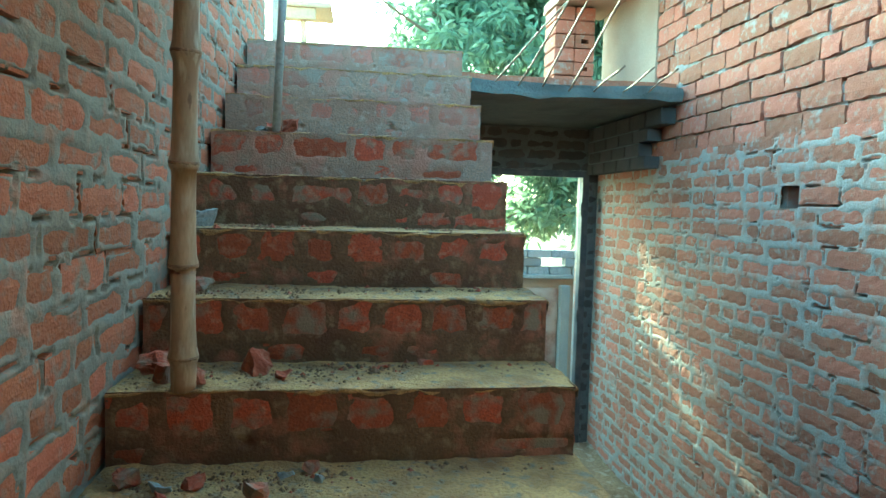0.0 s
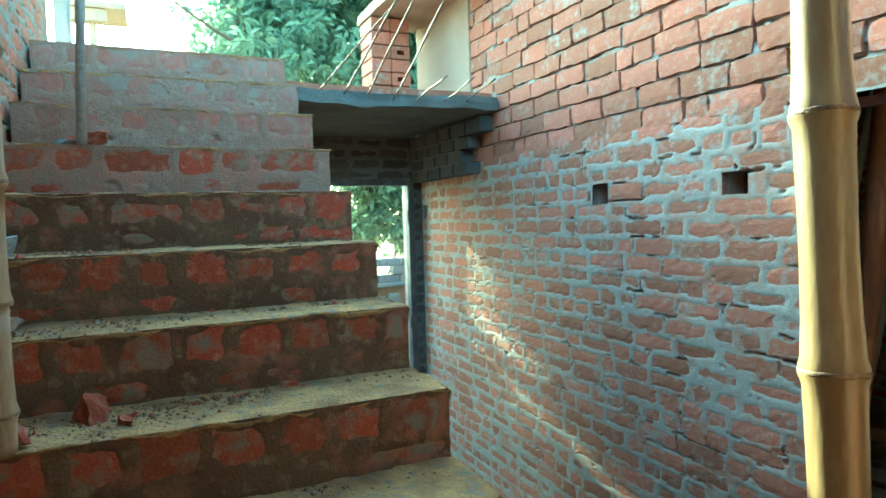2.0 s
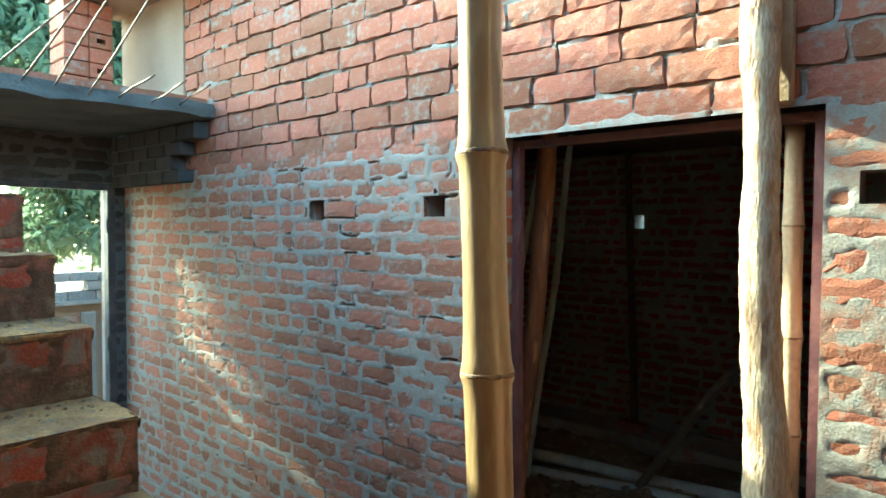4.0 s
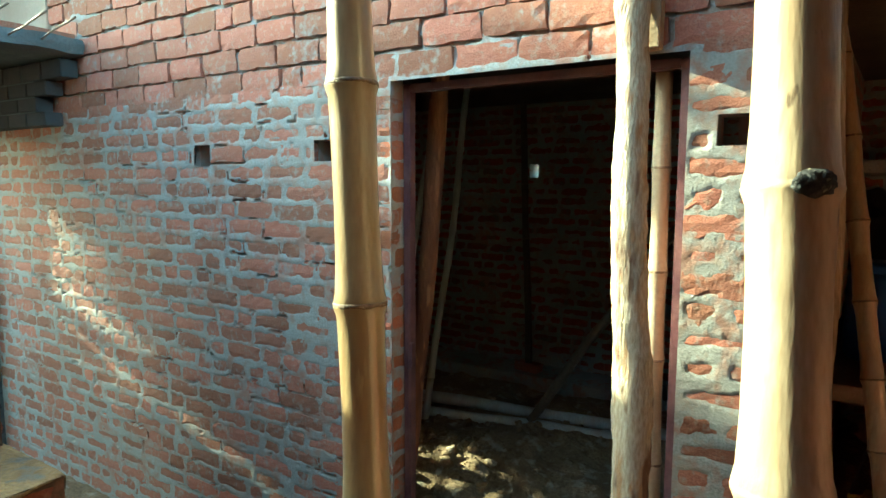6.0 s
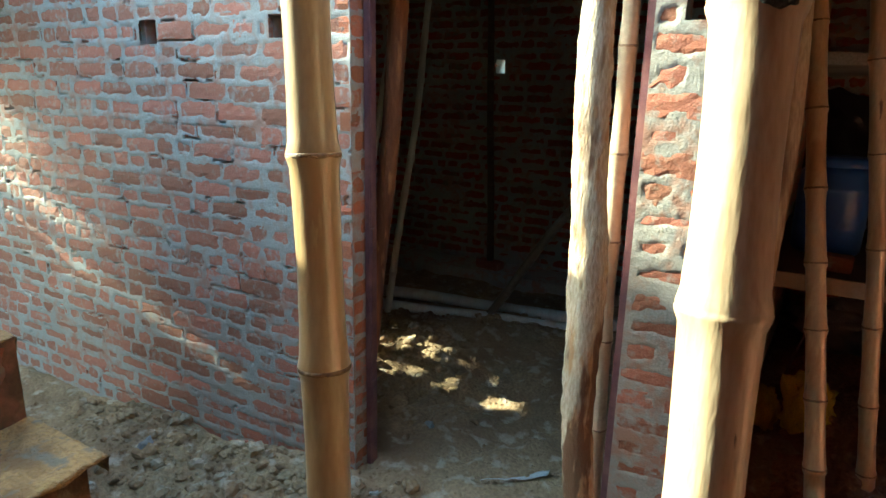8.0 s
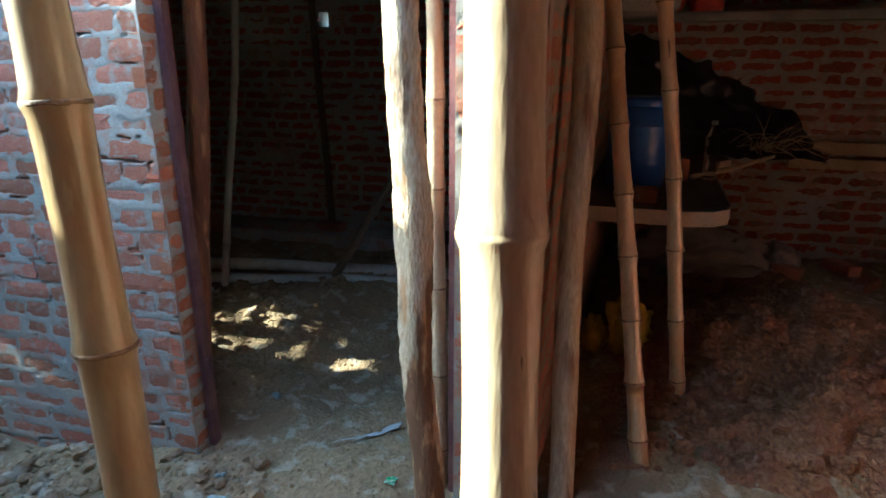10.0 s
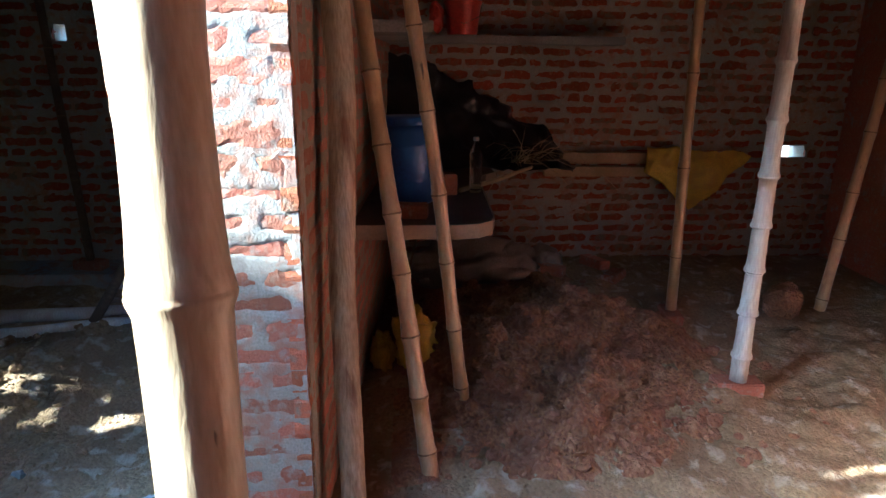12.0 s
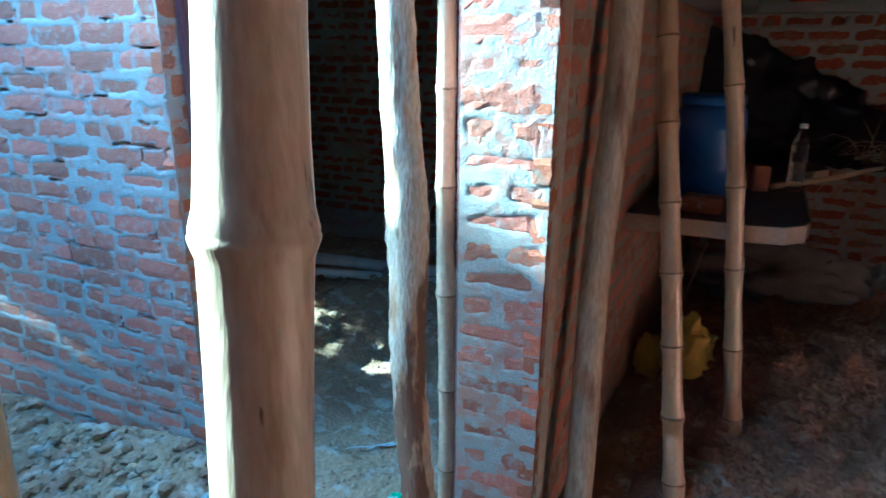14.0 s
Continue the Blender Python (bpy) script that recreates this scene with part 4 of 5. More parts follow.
settle(box_part("back_slab", (4.12, -3.25, 0.445), (4.39, -1.832, 0.5), CONCRETE), shelf)


def lathe(profile, segs=28):
    bm = bmesh.new()
    rings = []
    for r, z in profile:
        rings.append([bm.verts.new((r * math.cos(2 * math.pi * k / segs), r * math.sin(2 * math.pi * k / segs), z)) for k in range(segs)])
    for a, b in zip(rings[:-1], rings[1:]):
        for k in range(segs):
            j = (k + 1) % segs
            bm.faces.new((a[k], a[j], b[j], b[k]))
    bm.faces.new(rings[0][::-1])
    bm.faces.new(rings[-1])
    return bm


barrel = empty("plastic_drum", (2.83, -1.70, -0.395))
tagged(barrel, "blue plastic drum standing on the counter", "drum")
body = part("body", lathe([(0.135, 0), (0.145, 0.015), (0.148, 0.12), (0.152, 0.13), (0.148, 0.14), (0.148, 0.29), (0.153, 0.30), (0.148, 0.31), (0.143, 0.37), (0.125, 0.40)]), BLUE, barrel, smooth=True)
lid = part("lid", lathe([(0.132, 0.40), (0.134, 0.405), (0.134, 0.43), (0.128, 0.44)]), BLUE, barrel, smooth=True)
handle_v, handle_f = tube([(0.148, -0.04, 0.28), (0.175, -0.04, 0.30), (0.175, -0.04, 0.36), (0.14, -0.04, 0.38)], [0.008] * 4, 8)
hd = mesh_object("handle", handle_v, handle_f, PVC, True)
hd.parent = barrel
bucket = empty("bucket", (4.2, -2.1, 0.5))
tagged(bucket, "red plastic bucket standing on the shelf", "bucket")
part("body", lathe([(0.10, 0), (0.105, 0.01), (0.125, 0.2), (0.135, 0.21), (0.135, 0.225), (0.128, 0.23)]), RED, bucket, smooth=True)
bv, bf = tube([(0, -0.135, 0.2), (-0.08, -0.11, 0.12), (-0.115, 0, 0.07), (-0.08, 0.11, 0.12), (0, 0.135, 0.2)], [0.003] * 5, 8)
bh = mesh_object("handle", bv, bf, RUST, True)
bh.parent = bucket
rag = lump("red_rag", (3.9, -1.9, 0.5), (0.12, 0.1, 0.22), RED, "red plastic bag standing on the shelf", "bag", seed=5, cuts=2)
bottle = empty("water_bottle", (3.05, -2.085, -0.395))
tagged(bottle, "empty clear plastic bottle on the counter", "bottle")
prof = [(0.030, 0), (0.036, 0.008)]
for i in range(6):
    prof += [(0.036, 0.02 + i * 0.03), (0.033, 0.034 + i * 0.03)]
prof += [(0.036, 0.2), (0.034, 0.225), (0.022, 0.262), (0.0135, 0.28), (0.0135, 0.292)]
part("body", lathe(prof, 24), CLEAR, bottle, smooth=True)
part("cap", lathe([(0.016, 0.29), (0.016, 0.308), (0.014, 0.31)], 18), PAPER, bottle, "white screw cap", smooth=True)
loose_brick((2.45, -1.72, -0.397), 84, "loose red brick lying on the counter", (0.15, 0.1, 0.065), seed=3)
loose_brick((3.0, -1.93, -0.397), 15, "broken brick standing on the counter", (0.09, 0.075, 0.12), seed=4)


def drape(name, corner_fn, nu, nv, material, label, category, fold=0.01, seed=0, thick=0.003, parent=None):
    """A thin cloth or sheet over a curved patch, with folds, given real thickness."""
    verts = []
    for j in range(nv):
        for i in range(nu):
            p = Vector(corner_fn(i / (nu - 1), j / (nv - 1)))
            p += noise.noise_vector(p * 7 + Vector((seed, 0, 0))) * fold + noise.noise_vector(p * 19 + Vector((seed, 3, 0))) * fold * 0.5
            verts.append(p)
    faces = [(j * nu + i, j * nu + i + 1, (j + 1) * nu + i + 1, (j + 1) * nu + i) for j in range(nv - 1) for i in range(nu - 1)]
    ob = mesh_object(name, verts, faces, material, True)
    mod = ob.modifiers.new("thickness", "SOLIDIFY")
    mod.thickness = thick
    return tagged(ob, label, category)


# boards along the back wall, with the yellow cloth over them
for k, (z0, z1, y0, y1, xo) in enumerate(((-0.42, -0.335, -2.90, -4.36, 0.0), (-0.515, -0.44, -2.76, -4.2, -0.03))):
    b = box_part("board", (4.30 + xo, y1, z0), (4.385 + min(xo, 0), y0, z1), PLANK, bevel=0.003)
    tagged(b, "rough sawn board fixed along the back wall", "board", "boards on the back wall")
log("stick", (2.98, -2.0, -0.375), (4.22, -2.80, -0.39), 0.014, 0.011, PLANK, "thin peeled stick lying from counter to boards", "stick", seed=31, rough=0.05, sway=0.012)


def cloth_fn(u, v):
    y = -3.56 - 0.72 * u
    low = -0.46 - 0.32 * u / 0.5 if u < 0.5 else (-0.78 + 0.115 * (u - 0.5) / 0.1 if u < 0.6 else -0.665 + 0.30 * (u - 0.6) / 0.4)
    top = -0.285 - 0.04 * u
    return (4.26 - 0.05 * v + 0.02 * math.sin(u * 17), y + 0.10 * v * (0.5 - u), top + (low - top) * v)


drape("yellow_cloth", cloth_fn, 40, 24, YELLOW, "crumpled yellow plastic sack hung over the boards", "cloth", fold=0.03, seed=3)


def tarp_fn(u, v):
    y = -1.55 - 1.30 * u
    top = 0.40 - 0.05 * u - 0.60 * u ** 1.4
    z = top + (-0.40 - top) * v
    return (4.30 - 0.42 * v ** 1.5 - 0.06 * math.sin(u * 9) * v, y, max(z, -0.39))


drape("black_tarpaulin", tarp_fn, 50, 26, BLACK, "heap of black polythene sheet on the counter end", "tarpaulin", fold=0.05, seed=8)


def twig_bundle(name, at, count, reach, material, label, seed):
    """Loose dry stalks springing from one spot, each a bent thin tube."""
    rng = random.Random(seed)
    verts, faces = [], []
    c = Vector(at)
    for _ in range(count):
        d = Vector((rng.gauss(0, 0.4), rng.gauss(-0.5, 0.8), rng.gauss(0.25, 0.35))) * reach
        a = c + Vector((rng.gauss(0, 0.05), rng.gauss(0, 0.08), rng.uniform(0.0, 0.03)))
        sag = Vector((0, 0, -abs(d.y) * rng.uniform(0.2, 0.6)))
        v, f = tube([a, a + d * 0.4 + Vector((0, 0, 0.02)), a + d * 0.75 + sag * 0.3, a + d + sag], [0.0035, 0.003, 0.0025, 0.0015], 5)
        o = len(verts)
        verts += v
        faces += [tuple(o + i for i in q) for q in f]
    return tagged(mesh_object(name, verts, faces, material, True), label, "twigs", kind="stuff")


twig_bundle("dry_twigs", (3.95, -2.50, -0.36), 46, 0.26, WOOD, "bundle of dry twigs and straw beside the stick", 33)


def sack(at, size, material, label, seed, turn=0):
    bm = bmesh.new()
    bmesh.ops.create_icosphere(bm, subdivisions=4, radius=0.5)
    for v in bm.verts:
        q = noise.noise_vector(v.co * 2.2 + Vector((seed, 0, 0))) * 0.16 + noise.noise_vector(v.co * 5 + Vector((seed, 5, 0))) * 0.10 + noise.noise_vector(v.co * 12) * 0.05 - v.co * 0.35 * abs(noise.noise(Vector((v.co.x * 3, v.co.y * 9, v.co.z * 6)) + Vector((seed, 2, 0))))
        v.co += q
        v.co = Vector((v.co.x * size[0], v.co.y * size[1], max(v.co.z, -0.36) * size[2]))
    low = min(v.co.z for v in bm.verts)
    for v in bm.verts:
        v.co.z -= low
    ob = part("sack", bm, material, smooth=True)
    ob.matrix_world = pose(at[0], at[1], at[2] - 0.02, 0, 0, turn)
    return tagged(ob, label, "sack")


sack((3.75, -2.10, on_ground(3.75, -2.10)), (0.5, 1.05, 0.40), SACK, "crumpled grey cement sack under the counter", 2, 10)
sack((3.98, -2.72, on_ground(3.98, -2.72)), (0.25, 0.26, 0.24), SACK, "small grey sack of cement on the earth", 6)
sack((2.62, -1.74, on_ground(2.62, -1.74)), (0.22, 0.24, 0.36), YELLOW, "crumpled yellow plastic bag slumped by the partition", 9)
sack((2.68, -1.56, on_ground(2.68, -1.56)), (0.2, 0.14, 0.26), YELLOW, "torn yellow woven bag against the partition", 12)
log("steel_rod", (3.15, -1.62, on_ground(3.15, -1.6)), (3.02, -1.80, -0.46), 0.006, 0.006, RUST, "thin steel rod leaning under the counter", "rod", seed=40, rough=0.0, sway=0.0, segs=8)
loose_brick((3.155, -3.357, -1.245), -8, "red brick under the slim bamboo prop", seed=5)
loose_brick((2.166, -3.262, -1.20), 85, "red brick under the whitewashed prop", seed=6)
loose_brick((3.84, -2.73, on_ground(3.84, -2.73) + 0.01), 60, seed=7)
loose_brick((4.06, -3.13, on_ground(4.06, -3.13)), 30, seed=8, tilt=6)
loose_brick((3.85, -3.22, on_ground(3.85, -3.22) - 0.02), -40, seed=9, tilt=-5)
lump("clod", (3.15, -4.07, on_ground(3.15, -4.07) - 0.03), (0.25, 0.25, 0.27), RED_SOIL, "large round clod of dry earth", "clod", seed=14, cuts=1)

# heap of red earth in the back room
HX, HY = np.meshgrid(np.linspace(1.6, 4.2, 170), np.linspace(-4.1, -1.6, 160))
rim = 1.3 - np.hypot((HX - 2.75) / 1.1, (HY + 2.4) / 0.72) + 0.25 * fbm(HX * 2.2, HY * 2.2, 99, 3)
hump = 0.085 * np.clip(rim, -1, 0.9) + 0.07 * fbm(HX * 3.1 + 7, HY * 3.1 + 7, 91, 3) * np.clip(rim + 0.5, 0, 1) + 0.065 * fbm(HX * 8, HY * 8, 95, 5) * np.clip(rim + 0.4, 0, 1) + 0.03 * np.abs(fbm(HX * 17, HY * 17, 97, 3)) * np.clip(rim + 0.4, 0, 1)
hump = np.minimum(hump, np.minimum((HX - 1.6), np.minimum(4.2 - HX, np.minimum(HY + 4.1, -1.6 - HY))) - 0.02)
HZ = ground_z(HX, HY) + hump - 0.004
q = np.arange(HX.size).reshape(HX.shape)
heap = mesh_object("earth_heap", np.stack([HX, HY, HZ], -1).reshape(-1, 3), np.stack([q[:-1, :-1], q[:-1, 1:], q[1:, 1:], q[1:, :-1]], -1).reshape(-1, 4), RED_SOIL, True)
tagged(heap, "rough low heap of red-brown dug earth", "earth heap", kind="stuff")



def heap_z(x, y):
    """Height of the heap's skin, or of the earth where that is higher."""
    i, j = int((y + 4.1) / 2.5 * 159), int((x - 1.6) / 2.6 * 169)
    return max(on_ground(x, y), float(HZ[i, j])) - 0.002


# scraps on the earth by the doorway
drape("paper_scrap", lambda u, v: (1.55 + 0.16 * u - 0.05 * v, -0.63 - 0.17 * u + 0.05 * v * (1 - u), on_ground(1.6, -0.7) + 0.015 + 0.02 * u), 14, 6, PAPER, "torn white paper scrap on the earth", "paper", fold=0.02, seed=2, thick=0.0015)
drape("foil_wrapper", lambda u, v: (1.33 + 0.06 * u, -0.86 - 0.05 * v, on_ground(1.36, -0.88) + 0.014), 8, 8, GREEN_WRAP, "crushed green foil wrapper on the earth", "wrapper", fold=0.025, seed=4, thick=0.001)
rng = random.Random(5)
for k, (x, y, s) in enumerate(((1.055, -0.337, 0.085), (0.86, 0.52, 0.06), (1.12, 0.62, 0.1), (1.0, 0.9, 0.08), (1.15, 0.35, 0.07), (0.9, -0.2, 0.05), (1.2, -0.25, 0.05), (0.8, 0.1, 0.06), (1.9, -0.35, 0.06), (1.72, -0.2, 0.05),
                               (2.0, -2.15, 0.06), (1.75, -2.3, 0.05), (2.35, -2.5, 0.05), (2.6, -2.9, 0.06), (1.9, -2.75, 0.05), (2.4, -2.1, 0.06))):
    lump("stone", (x, y, on_ground(x, y)), (s, s * rng.uniform(0.7, 1.1), s * 0.75), SOIL if k % 3 else CONCRETE, "dusty stone lying on the earth", "stone", seed=50 + k, group="stones", turn=rng.uniform(0, 360))


def clods(name, spots, size, material, label, seed, count, height):
    """Rounded, knocked-about lumps of earth scattered over patches (x, y, radius x, radius y)."""
    rng = random.Random(seed)
    bm = bmesh.new()
    bmesh.ops.create_icosphere(bm, subdivisions=2, radius=1.0)
    ball = [v.co.copy() for v in bm.verts]
    tris = [tuple(v.index for v in f.verts) for f in bm.faces]
    bm.free()
    verts, faces = [], []
    for _ in range(count):
        cx, cy, rx, ry = rng.choice(spots)
        x, y = cx + rng.gauss(0, rx), cy + rng.gauss(0, ry)
        z = height(x, y)
        if z is None:
            continue
        r = size * rng.uniform(0.25, 1.0) ** 1.6
        k = Vector((rng.uniform(0, 90), rng.uniform(0, 90), 0))
        sx, sy, sz = rng.uniform(0.8, 1.3), rng.uniform(0.8, 1.3), rng.uniform(0.6, 0.9)
        o = len(verts)
        for v in ball:
            g = r * (1 + 0.45 * noise.noise(v * 1.3 + k) + 0.22 * noise.noise(v * 3.4 + k))
            verts.append((x + v.x * g * sx, y + v.y * g * sy, z + v.z * g * sz + r * 0.25))
        faces += [tuple(o + i for i in f) for f in tris]
    ob = mesh_object(name, verts, faces, material)
    return tagged(ob, label, "clods", kind="stuff")


def crumbs(name, spots, size, material, label, seed, count, height):
    """Many small angular crumbs scattered over patches (x, y, radius x, radius y)."""
    rng = random.Random(seed)
    verts, faces = [], []
    for _ in range(count):
        cx, cy, rx, ry = rng.choice(spots)
        x, y = cx + rng.gauss(0, rx), cy + rng.gauss(0, ry)
        z = height(x, y)
        if z is None:
            continue
        s = size * rng.uniform(0.35, 1.0) * (1.6 if rng.random() < 0.08 else 1)
        o = len(verts)
        for q in ((1, 0, 0), (-1, 0.2, 0), (0, 1, 0.1), (0.1, -1, 0), (0, 0, 0.9), (0.1, 0, -0.6)):
            verts.append((x + s * q[0] * rng.uniform(0.6, 1.2), y + s * q[1] * rng.uniform(0.6, 1.2), z + s * q[2] * rng.uniform(0.6, 1.1) + s * 0.2))
        for f in ((0, 2, 4), (2, 1, 4), (1, 3, 4), (3, 0, 4), (2, 0, 5), (1, 2, 5), (3, 1, 5), (0, 3, 5)):
            faces.append(tuple(o + i for i in f))
    ob = mesh_object(name, verts, faces, material)
    return tagged(ob, label, "rubble", kind="stuff")


def step_height(x, y):
    if not LEFT + 0.03 < x < -0.03:
        return None
    i = math.floor(y / GOING)
    return i * RISE - 0.002 if -6 <= i <= 7 and y - i * GOING > 0.005 else None


treads = [(-0.8, (i + 0.55) * GOING, 0.17, 0.06) for i in range(-2, 7)] + [(-0.5, (i + 0.75) * GOING, 0.3, 0.04) for i in range(-2, 6)] + [(-0.95, (i + 0.5) * GOING, 0.1, 0.08) for i in range(-2, 4)]
crumbs("stair_rubble", treads, 0.008, DEBRIS, "crumbs of mortar and dust scattered over the treads", 3, 5200, step_height)
crumbs("brick_crumbs", treads, 0.011, STAIR_BRICK, "crumbs of broken brick scattered over the treads", 4, 420, step_height)
clear = lambda x, y: None if (x > XW - 0.02 and x < XW + 0.25 and (y > -0.08 or -1.4 < y < -1.1)) or x < 0.1 or (y > -1.55 and y < -1.35 and x > 1.4) else on_ground(x, y)
crumbs("earth_crumbs", [(0.9, 0.3, 0.3, 0.7), (1.1, 0.9, 0.12, 0.6), (1.3, -0.6, 0.4, 0.35), (2.1, 0.1, 0.4, 0.5), (2.2, -2.3, 0.5, 0.5), (2.6, -3.0, 0.6, 0.5), (1.6, -2.4, 0.4, 0.6)], 0.011, SOIL, "loose crumbs and clods of dry earth", 6, 5200, clear)

clods("earth_clods", [(1.16, 0.9, 0.07, 0.4), (1.05, 0.6, 0.14, 0.45), (0.75, 0.75, 0.22, 0.35), (1.12, 0.1, 0.12, 0.3), (2.3, 0.45, 0.4, 0.2), (2.75, 0.2, 0.4, 0.3)], 0.036, SOIL, "clods of dug earth banked along the wall", 18, 620, clear)
clods("red_clods", [(2.6, -2.4, 0.4, 0.3), (2.3, -2.2, 0.35, 0.2), (2.9, -2.7, 0.4, 0.3), (3.5, -2.4, 0.35, 0.3), (2.2, -2.7, 0.5, 0.45), (2.0, -2.2, 0.3, 0.3)], 0.042, RED_SOIL, "clods of red-brown earth on the heap", 16, 900,
       lambda x, y: heap_z(x, y) if 1.65 < x < 3.9 and -3.8 < y < -1.75 else None)

# larger bits of broken brick and mortar on the stairs
for k, (x, y, z, s, m) in enumerate(((-1.03, 0.16, 0, 0.10, BRICK), (-0.80, 0.16, 0, 0.095, BRICK), (-1.0, 0.08, 0, 0.07, BRICK), (-0.93, 0.05, 0, 0.08, BRICK), (-0.72, 0.1, 0, 0.045, BRICK), (-0.47, 0.2, 0, 0.04, BRICK), (-0.36, 0.21, 0, 0.045, BRICK),
                                     (-0.99, 0.37, 1, 0.085, BRICK), (-1.04, 0.64, 2, 0.09, CONCRETE), (-0.82, 1.12, 4, 0.10, BRICK), (-0.88, 1.09, 4, 0.07, BRICK), (-0.93, 1.12, 4, 0.06, CONCRETE),
                                     (-1.02, -0.10, -1, 0.075, BRICK), (-0.95, -0.13, -1, 0.05, CONCRETE), (-0.88, -0.12, -1, 0.055, BRICK), (-0.64, -0.05, -1, 0.045, BRICK), (-0.74, -0.18, -1, 0.07, BRICK), (-0.62, -0.10, -1, 0.035, CONCRETE), (-0.93, -0.17, -1, 0.045, BRICK), (-0.70, -0.07, -1, 0.04, CONCRETE))):
    lump("brick_rubble", (x, y, z * RISE - 0.006), (s, s * 0.8, s * 0.75), STAIR_BRICK if m == BRICK else m, "jagged piece of broken brick on a stair tread" if m == BRICK else "grey lump of hardened mortar on a stair tread", "rubble", seed=80 + k, group="rubble on the stairs", turn=37 * k, cuts=4)

# ---- upper landing ----
pier = empty("brick_pier", (0.97, 3.1, 1.2))
tagged(pier, "short pier of hollow bricks under a cream slab", "pier")
for k in range(7):
    z = 1.21 + k * 0.098
    for j in range(2):
        x0 = 0.83 + j * 0.15
        bm = bmesh.new()
        if k in (2, 4) and j == 1:
            for lo, hi in (((x0, 2.98, z), (x0 + 0.145, 3.24, z + 0.03)), ((x0, 2.98, z + 0.062), (x0 + 0.145, 3.24, z + 0.09)), ((x0, 2.98, z + 0.03), (x0 + 0.045, 3.24, z + 0.062)), ((x0 + 0.1, 2.98, z + 0.03), (x0 + 0.145, 3.24, z + 0.062))):
                add_box(bm, lo, hi)
        else:
            add_box(bm, (x0, 2.98, z), (x0 + 0.145, 3.24, z + 0.09), 0.005)
        settle(part("brick", bm, BRICK), pier)
ledge = part("sunshade_slab", slab_mesh((0.83, 1.75, 1.905), (XW - 0.01, 3.3, 1.975), 9, 0.006), PLASTER)
tagged(ledge, "cream cement sunshade slab on the pier", "slab")
post = box_part("steel_post", (-1.12, 2.75, 1.2), (-1.04, 2.83, 2.6), CONCRETE, bevel=0.01)
tagged(post, "grey concrete post at the head of the stairs", "post")
log("wooden_prop", (-0.95, 3.2, 1.5), (-0.985, 3.2, 2.3), 0.022, 0.02, WOOD, "thin wooden prop standing on a brick", "prop", seed=61, rough=0.05, sway=0.01)
loose_brick((-0.945, 3.2, 1.43), 10, "brick under the thin prop on the landing", seed=11)
tagged(box_part("parapet_block", (-1.04, 3.1, 1.2), (-0.85, 3.32, 1.43), CONCRETE, bevel=0.008), "rough cement block on the landing edge", "block")
tagged(box_part("shutter_board", (-1.12, 3.1, 1.80), (-0.76, 3.5, 1.84), PLANK), "pale shuttering board on the thin prop", "board")
tagged(box_part("shutter_batten", (-1.08, 3.12, 1.72), (-0.87, 3.16, 1.80), PLANK), "short batten under the shuttering board", "batten")

# ---- outside the far door ----
yard = empty("yard_wall", (1.5, 4.6, GROUND))
tagged(yard, "low wall of loose grey bricks behind the house", "wall")
settle(box_part("base", (-2.0, 4.62, BASE), (5.0, 4.8, -0.26), PLASTER, label="reddish plastered lower wall"), yard)
settle(box_part("ledge", (-2.0, 4.54, -0.26), (5.0, 4.86, -0.225), CONCRETE, label="pale cement ledge"), yard)
rng = random.Random(8)
for row in range(3):
    x = -2.0 + 0.1 * row
    while x < 4.8:
        ln = rng.uniform(0.2, 0.24)
        if not (row == 1 and 1.2 < x < 1.32):
            b = settle(box_part("brick", (x, 4.60 + rng.uniform(-0.012, 0.012), -0.224 + row * 0.084), (x + ln, 4.72, -0.224 + row * 0.084 + 0.076), GREY_BLOCK, bevel=0.004), yard)
        x += ln + 0.012
tagged(box_part("yard_post", (1.46, 4.5, BASE), (1.55, 4.6, -0.33), CONCRETE), "slim cement post before the yard wall", "post")
tagged(box_part("yard_gate", (0.6, 4.58, BASE), (1.45, 4.615, -0.36), mat("faded_red_panel", (0.30, 0.17, 0.13), 0.8, spots=(0.38, 0.30, 0.25), scale=(4, 50), bump=0.2)), "faded reddish gate leaning against the yard wall", "gate")


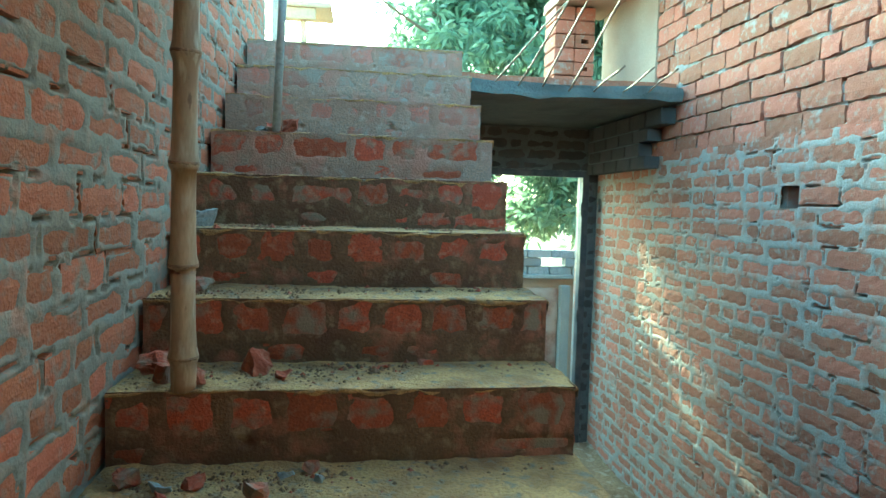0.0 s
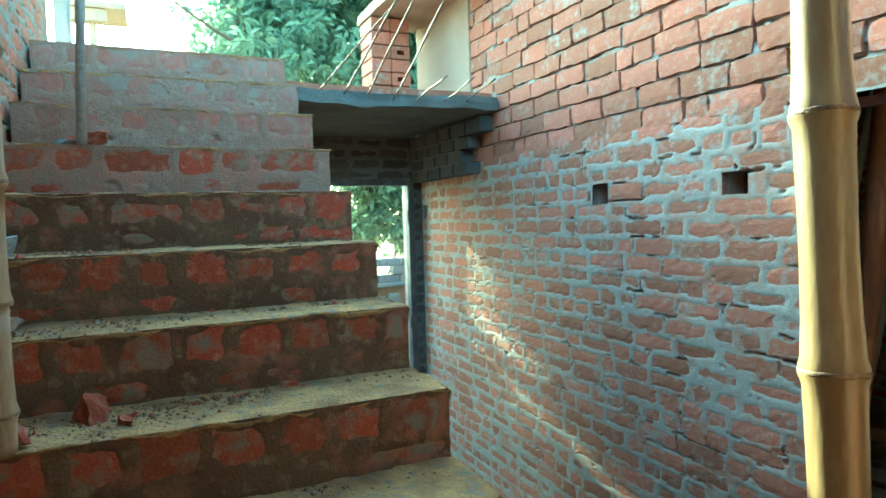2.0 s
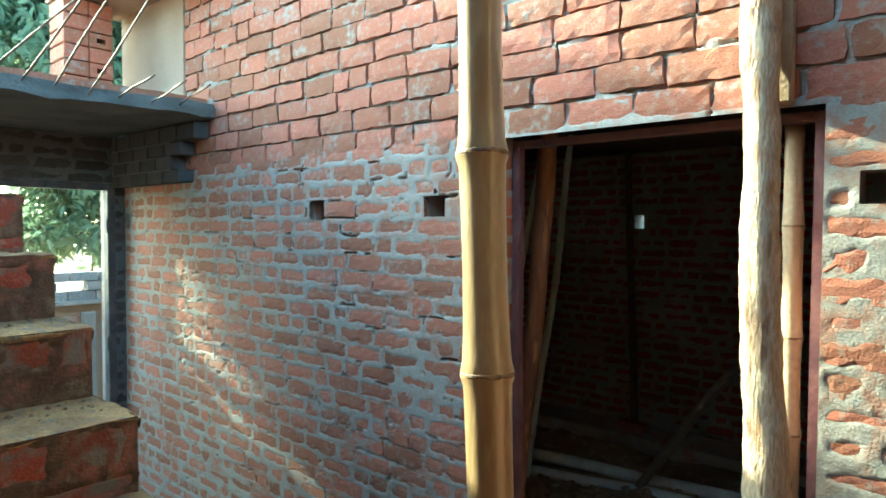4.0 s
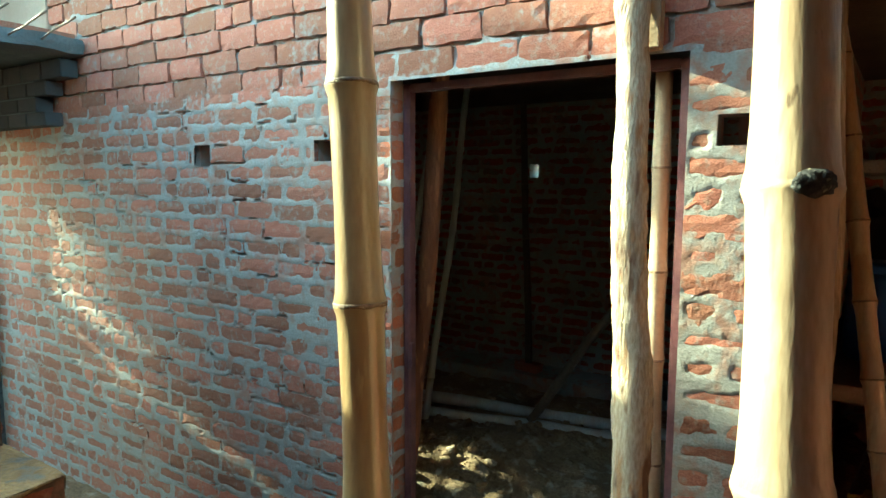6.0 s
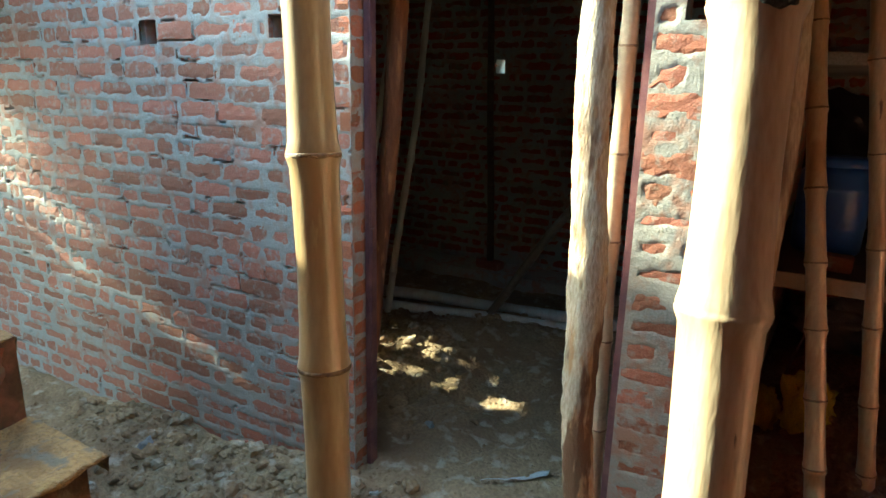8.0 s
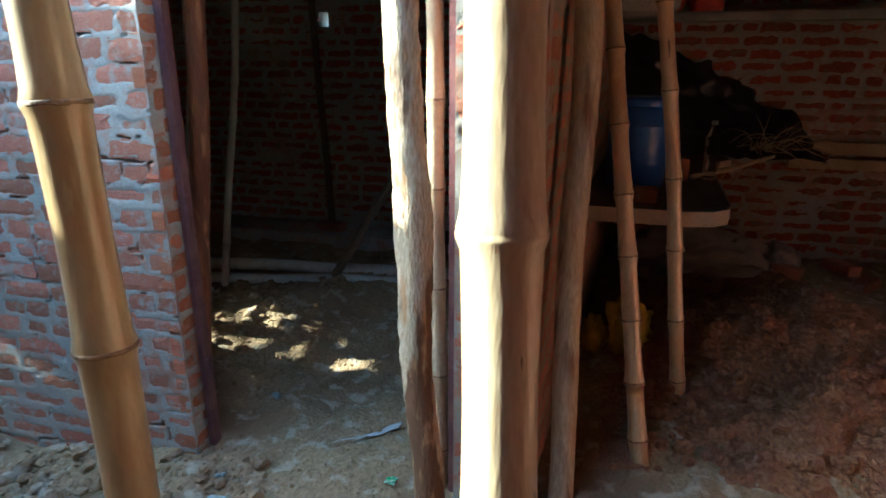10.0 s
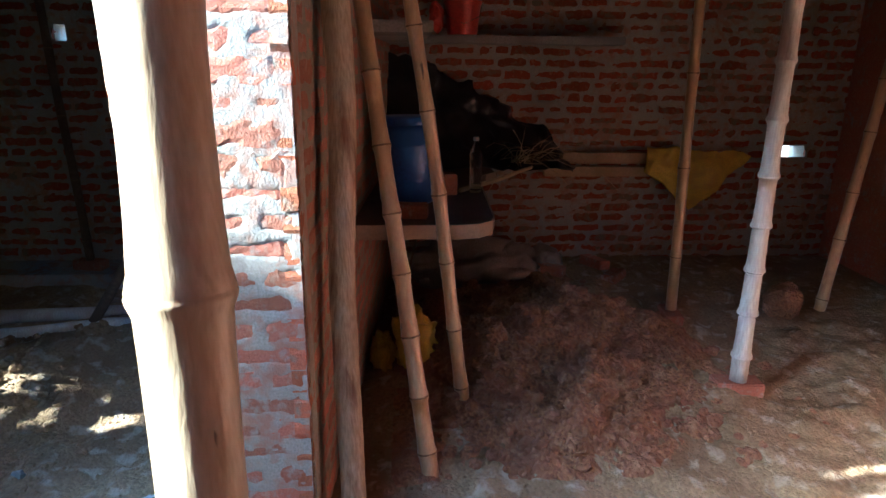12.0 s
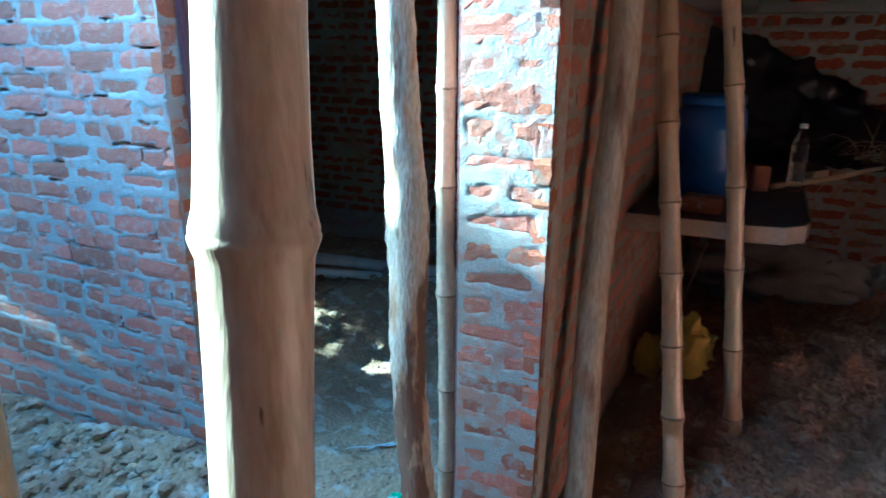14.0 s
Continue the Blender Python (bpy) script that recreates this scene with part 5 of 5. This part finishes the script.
# ---- tree ----
def tree(at, crowns, leaves, seed, gaps=()):
    ob = empty("mango_tree", at)
    tagged(ob, "large mango tree with dense hanging leaves", "tree")
    rng = random.Random(seed)
    segs = []
    root = Vector(at)
    fork = root + Vector((-0.35, -0.2, 2.1))
    segs.append((root, fork, 0.2, 0.13))
    tips = []
    for c, r in crowns:
        c = Vector(c)
        mid = fork.lerp(c, 0.6) + Vector((rng.uniform(-0.3, 0.3), rng.uniform(-0.3, 0.3), 0.2))
        segs.append((fork, mid, 0.09, 0.055))
        for _ in range(5):
            tip = c + Vector((rng.gauss(0, 0.5) * r[0], rng.gauss(0, 0.5) * r[1], rng.gauss(0, 0.5) * r[2]))
            segs.append((mid, tip, 0.045, 0.012))
            tips.append(tip)
    verts, faces = [], []
    for a, b, r0, r1 in segs:
        pts = [a.lerp(b, f / 5) + noise.noise_vector(a.lerp(b, f / 5) * 1.5) * 0.10 * (0 < f < 5) for f in range(6)]
        v, f = tube(pts, [r0 + (r1 - r0) * k / 5 for k in range(6)], 8)
        o = len(verts)
        verts += v
        faces += [tuple(o + i for i in q) for q in f]
    trunk = mesh_object("trunk", verts, faces, BARK, True)
    settle(trunk, ob)
    lv, lf = [], []
    total = sum(r[0] * r[1] * r[2] for c, r in crowns)
    for c, r in crowns:
        clusters = int(leaves / 16 * r[0] * r[1] * r[2] / total)
        for _ in range(clusters):
            while True:
                d = Vector((rng.uniform(-1, 1), rng.uniform(-1, 1), rng.uniform(-1, 1)))
                if 0.2 < d.length < 1 + 0.12 * noise.noise(d * 4 + Vector((seed, 0, 0))):
                    break
            p = Vector(c) + Vector((d.x * r[0], d.y * r[1], d.z * r[2]))
            if noise.noise(p * 1.1 + Vector((3, 0, 0))) < -0.2 or any((p - Vector(g)).cross(to_sun).length < r for g, r in gaps):
                continue
            for _ in range(16):
                out = Vector((rng.gauss(0, 1), rng.gauss(0, 1), rng.gauss(-0.35, 0.7))).normalized()
                base = p + out * rng.uniform(0.02, 0.12)
                ln, w = rng.uniform(0.11, 0.19), rng.uniform(0.018, 0.03)
                side = out.cross(Vector((rng.uniform(-1, 1), rng.uniform(-1, 1), rng.uniform(-0.3, 0.3)))).normalized() * w
                droop = Vector((0, 0, -0.25 * ln))
                o = len(lv)
                lv += [base, base + out * ln * 0.45 + side, base + out * ln + droop, base + out * ln * 0.45 - side]
                lf += [(o, o + 1, o + 2), (o, o + 2, o + 3)]
    crown = mesh_object("crown", lv, lf, LEAF)
    settle(crown, ob)
    return ob


# upper left lobes are unseen, added to shade the wall; gaps aim sun streaks
tree((3.2, 7.6, GROUND - 0.05), [((2.9, 6.9, 2.9), (2.3, 1.7, 2.2)), ((1.5, 6.7, 2.0), (1.7, 1.3, 1.35)), ((0.9, 6.6, 0.9), (1.5, 1.0, 0.8)), ((2.3, 6.6, 0.5), (0.9, 0.9, 0.75)), ((4.2, 7.2, 2.2), (1.6, 1.5, 1.8)), ((2.5, 6.9, 4.7), (2.0, 1.6, 1.5)), ((-0.15, 7.3, 1.9), (0.8, 0.7, 0.75)), ((0.55, 7.3, 2.75), (0.95, 0.8, 0.85)), ((1.35, 7.1, 3.7), (1.0, 1.0, 0.8)), ((0.85, 7.2, 4.8), (0.75, 0.9, 1.2)), ((0.72, 7.2, 3.5), (0.55, 0.7, 0.7))], 140000, 3,
     gaps=(((2.0, 0.1, -1.25), 0.55), ((2.0, -0.4, -1.25), 0.45), ((1.3, 2.6, -0.22), 0.14), ((1.3, 1.74, -0.53), 0.15), ((1.3, 1.17, -0.74), 0.14), ((1.3, 0.75, -0.93), 0.14), ((0.9, 0.1, -1.3), 0.12)))
tree((11.5, 2.6, GROUND - 0.05), [((10.8, 2.2, 1.3), (1.2, 2.0, 1.4)), ((11.2, 0.9, 1.5), (1.2, 1.6, 1.5)), ((11.0, 3.9, 1.6), (1.2, 1.6, 1.4))], 24000, 11)
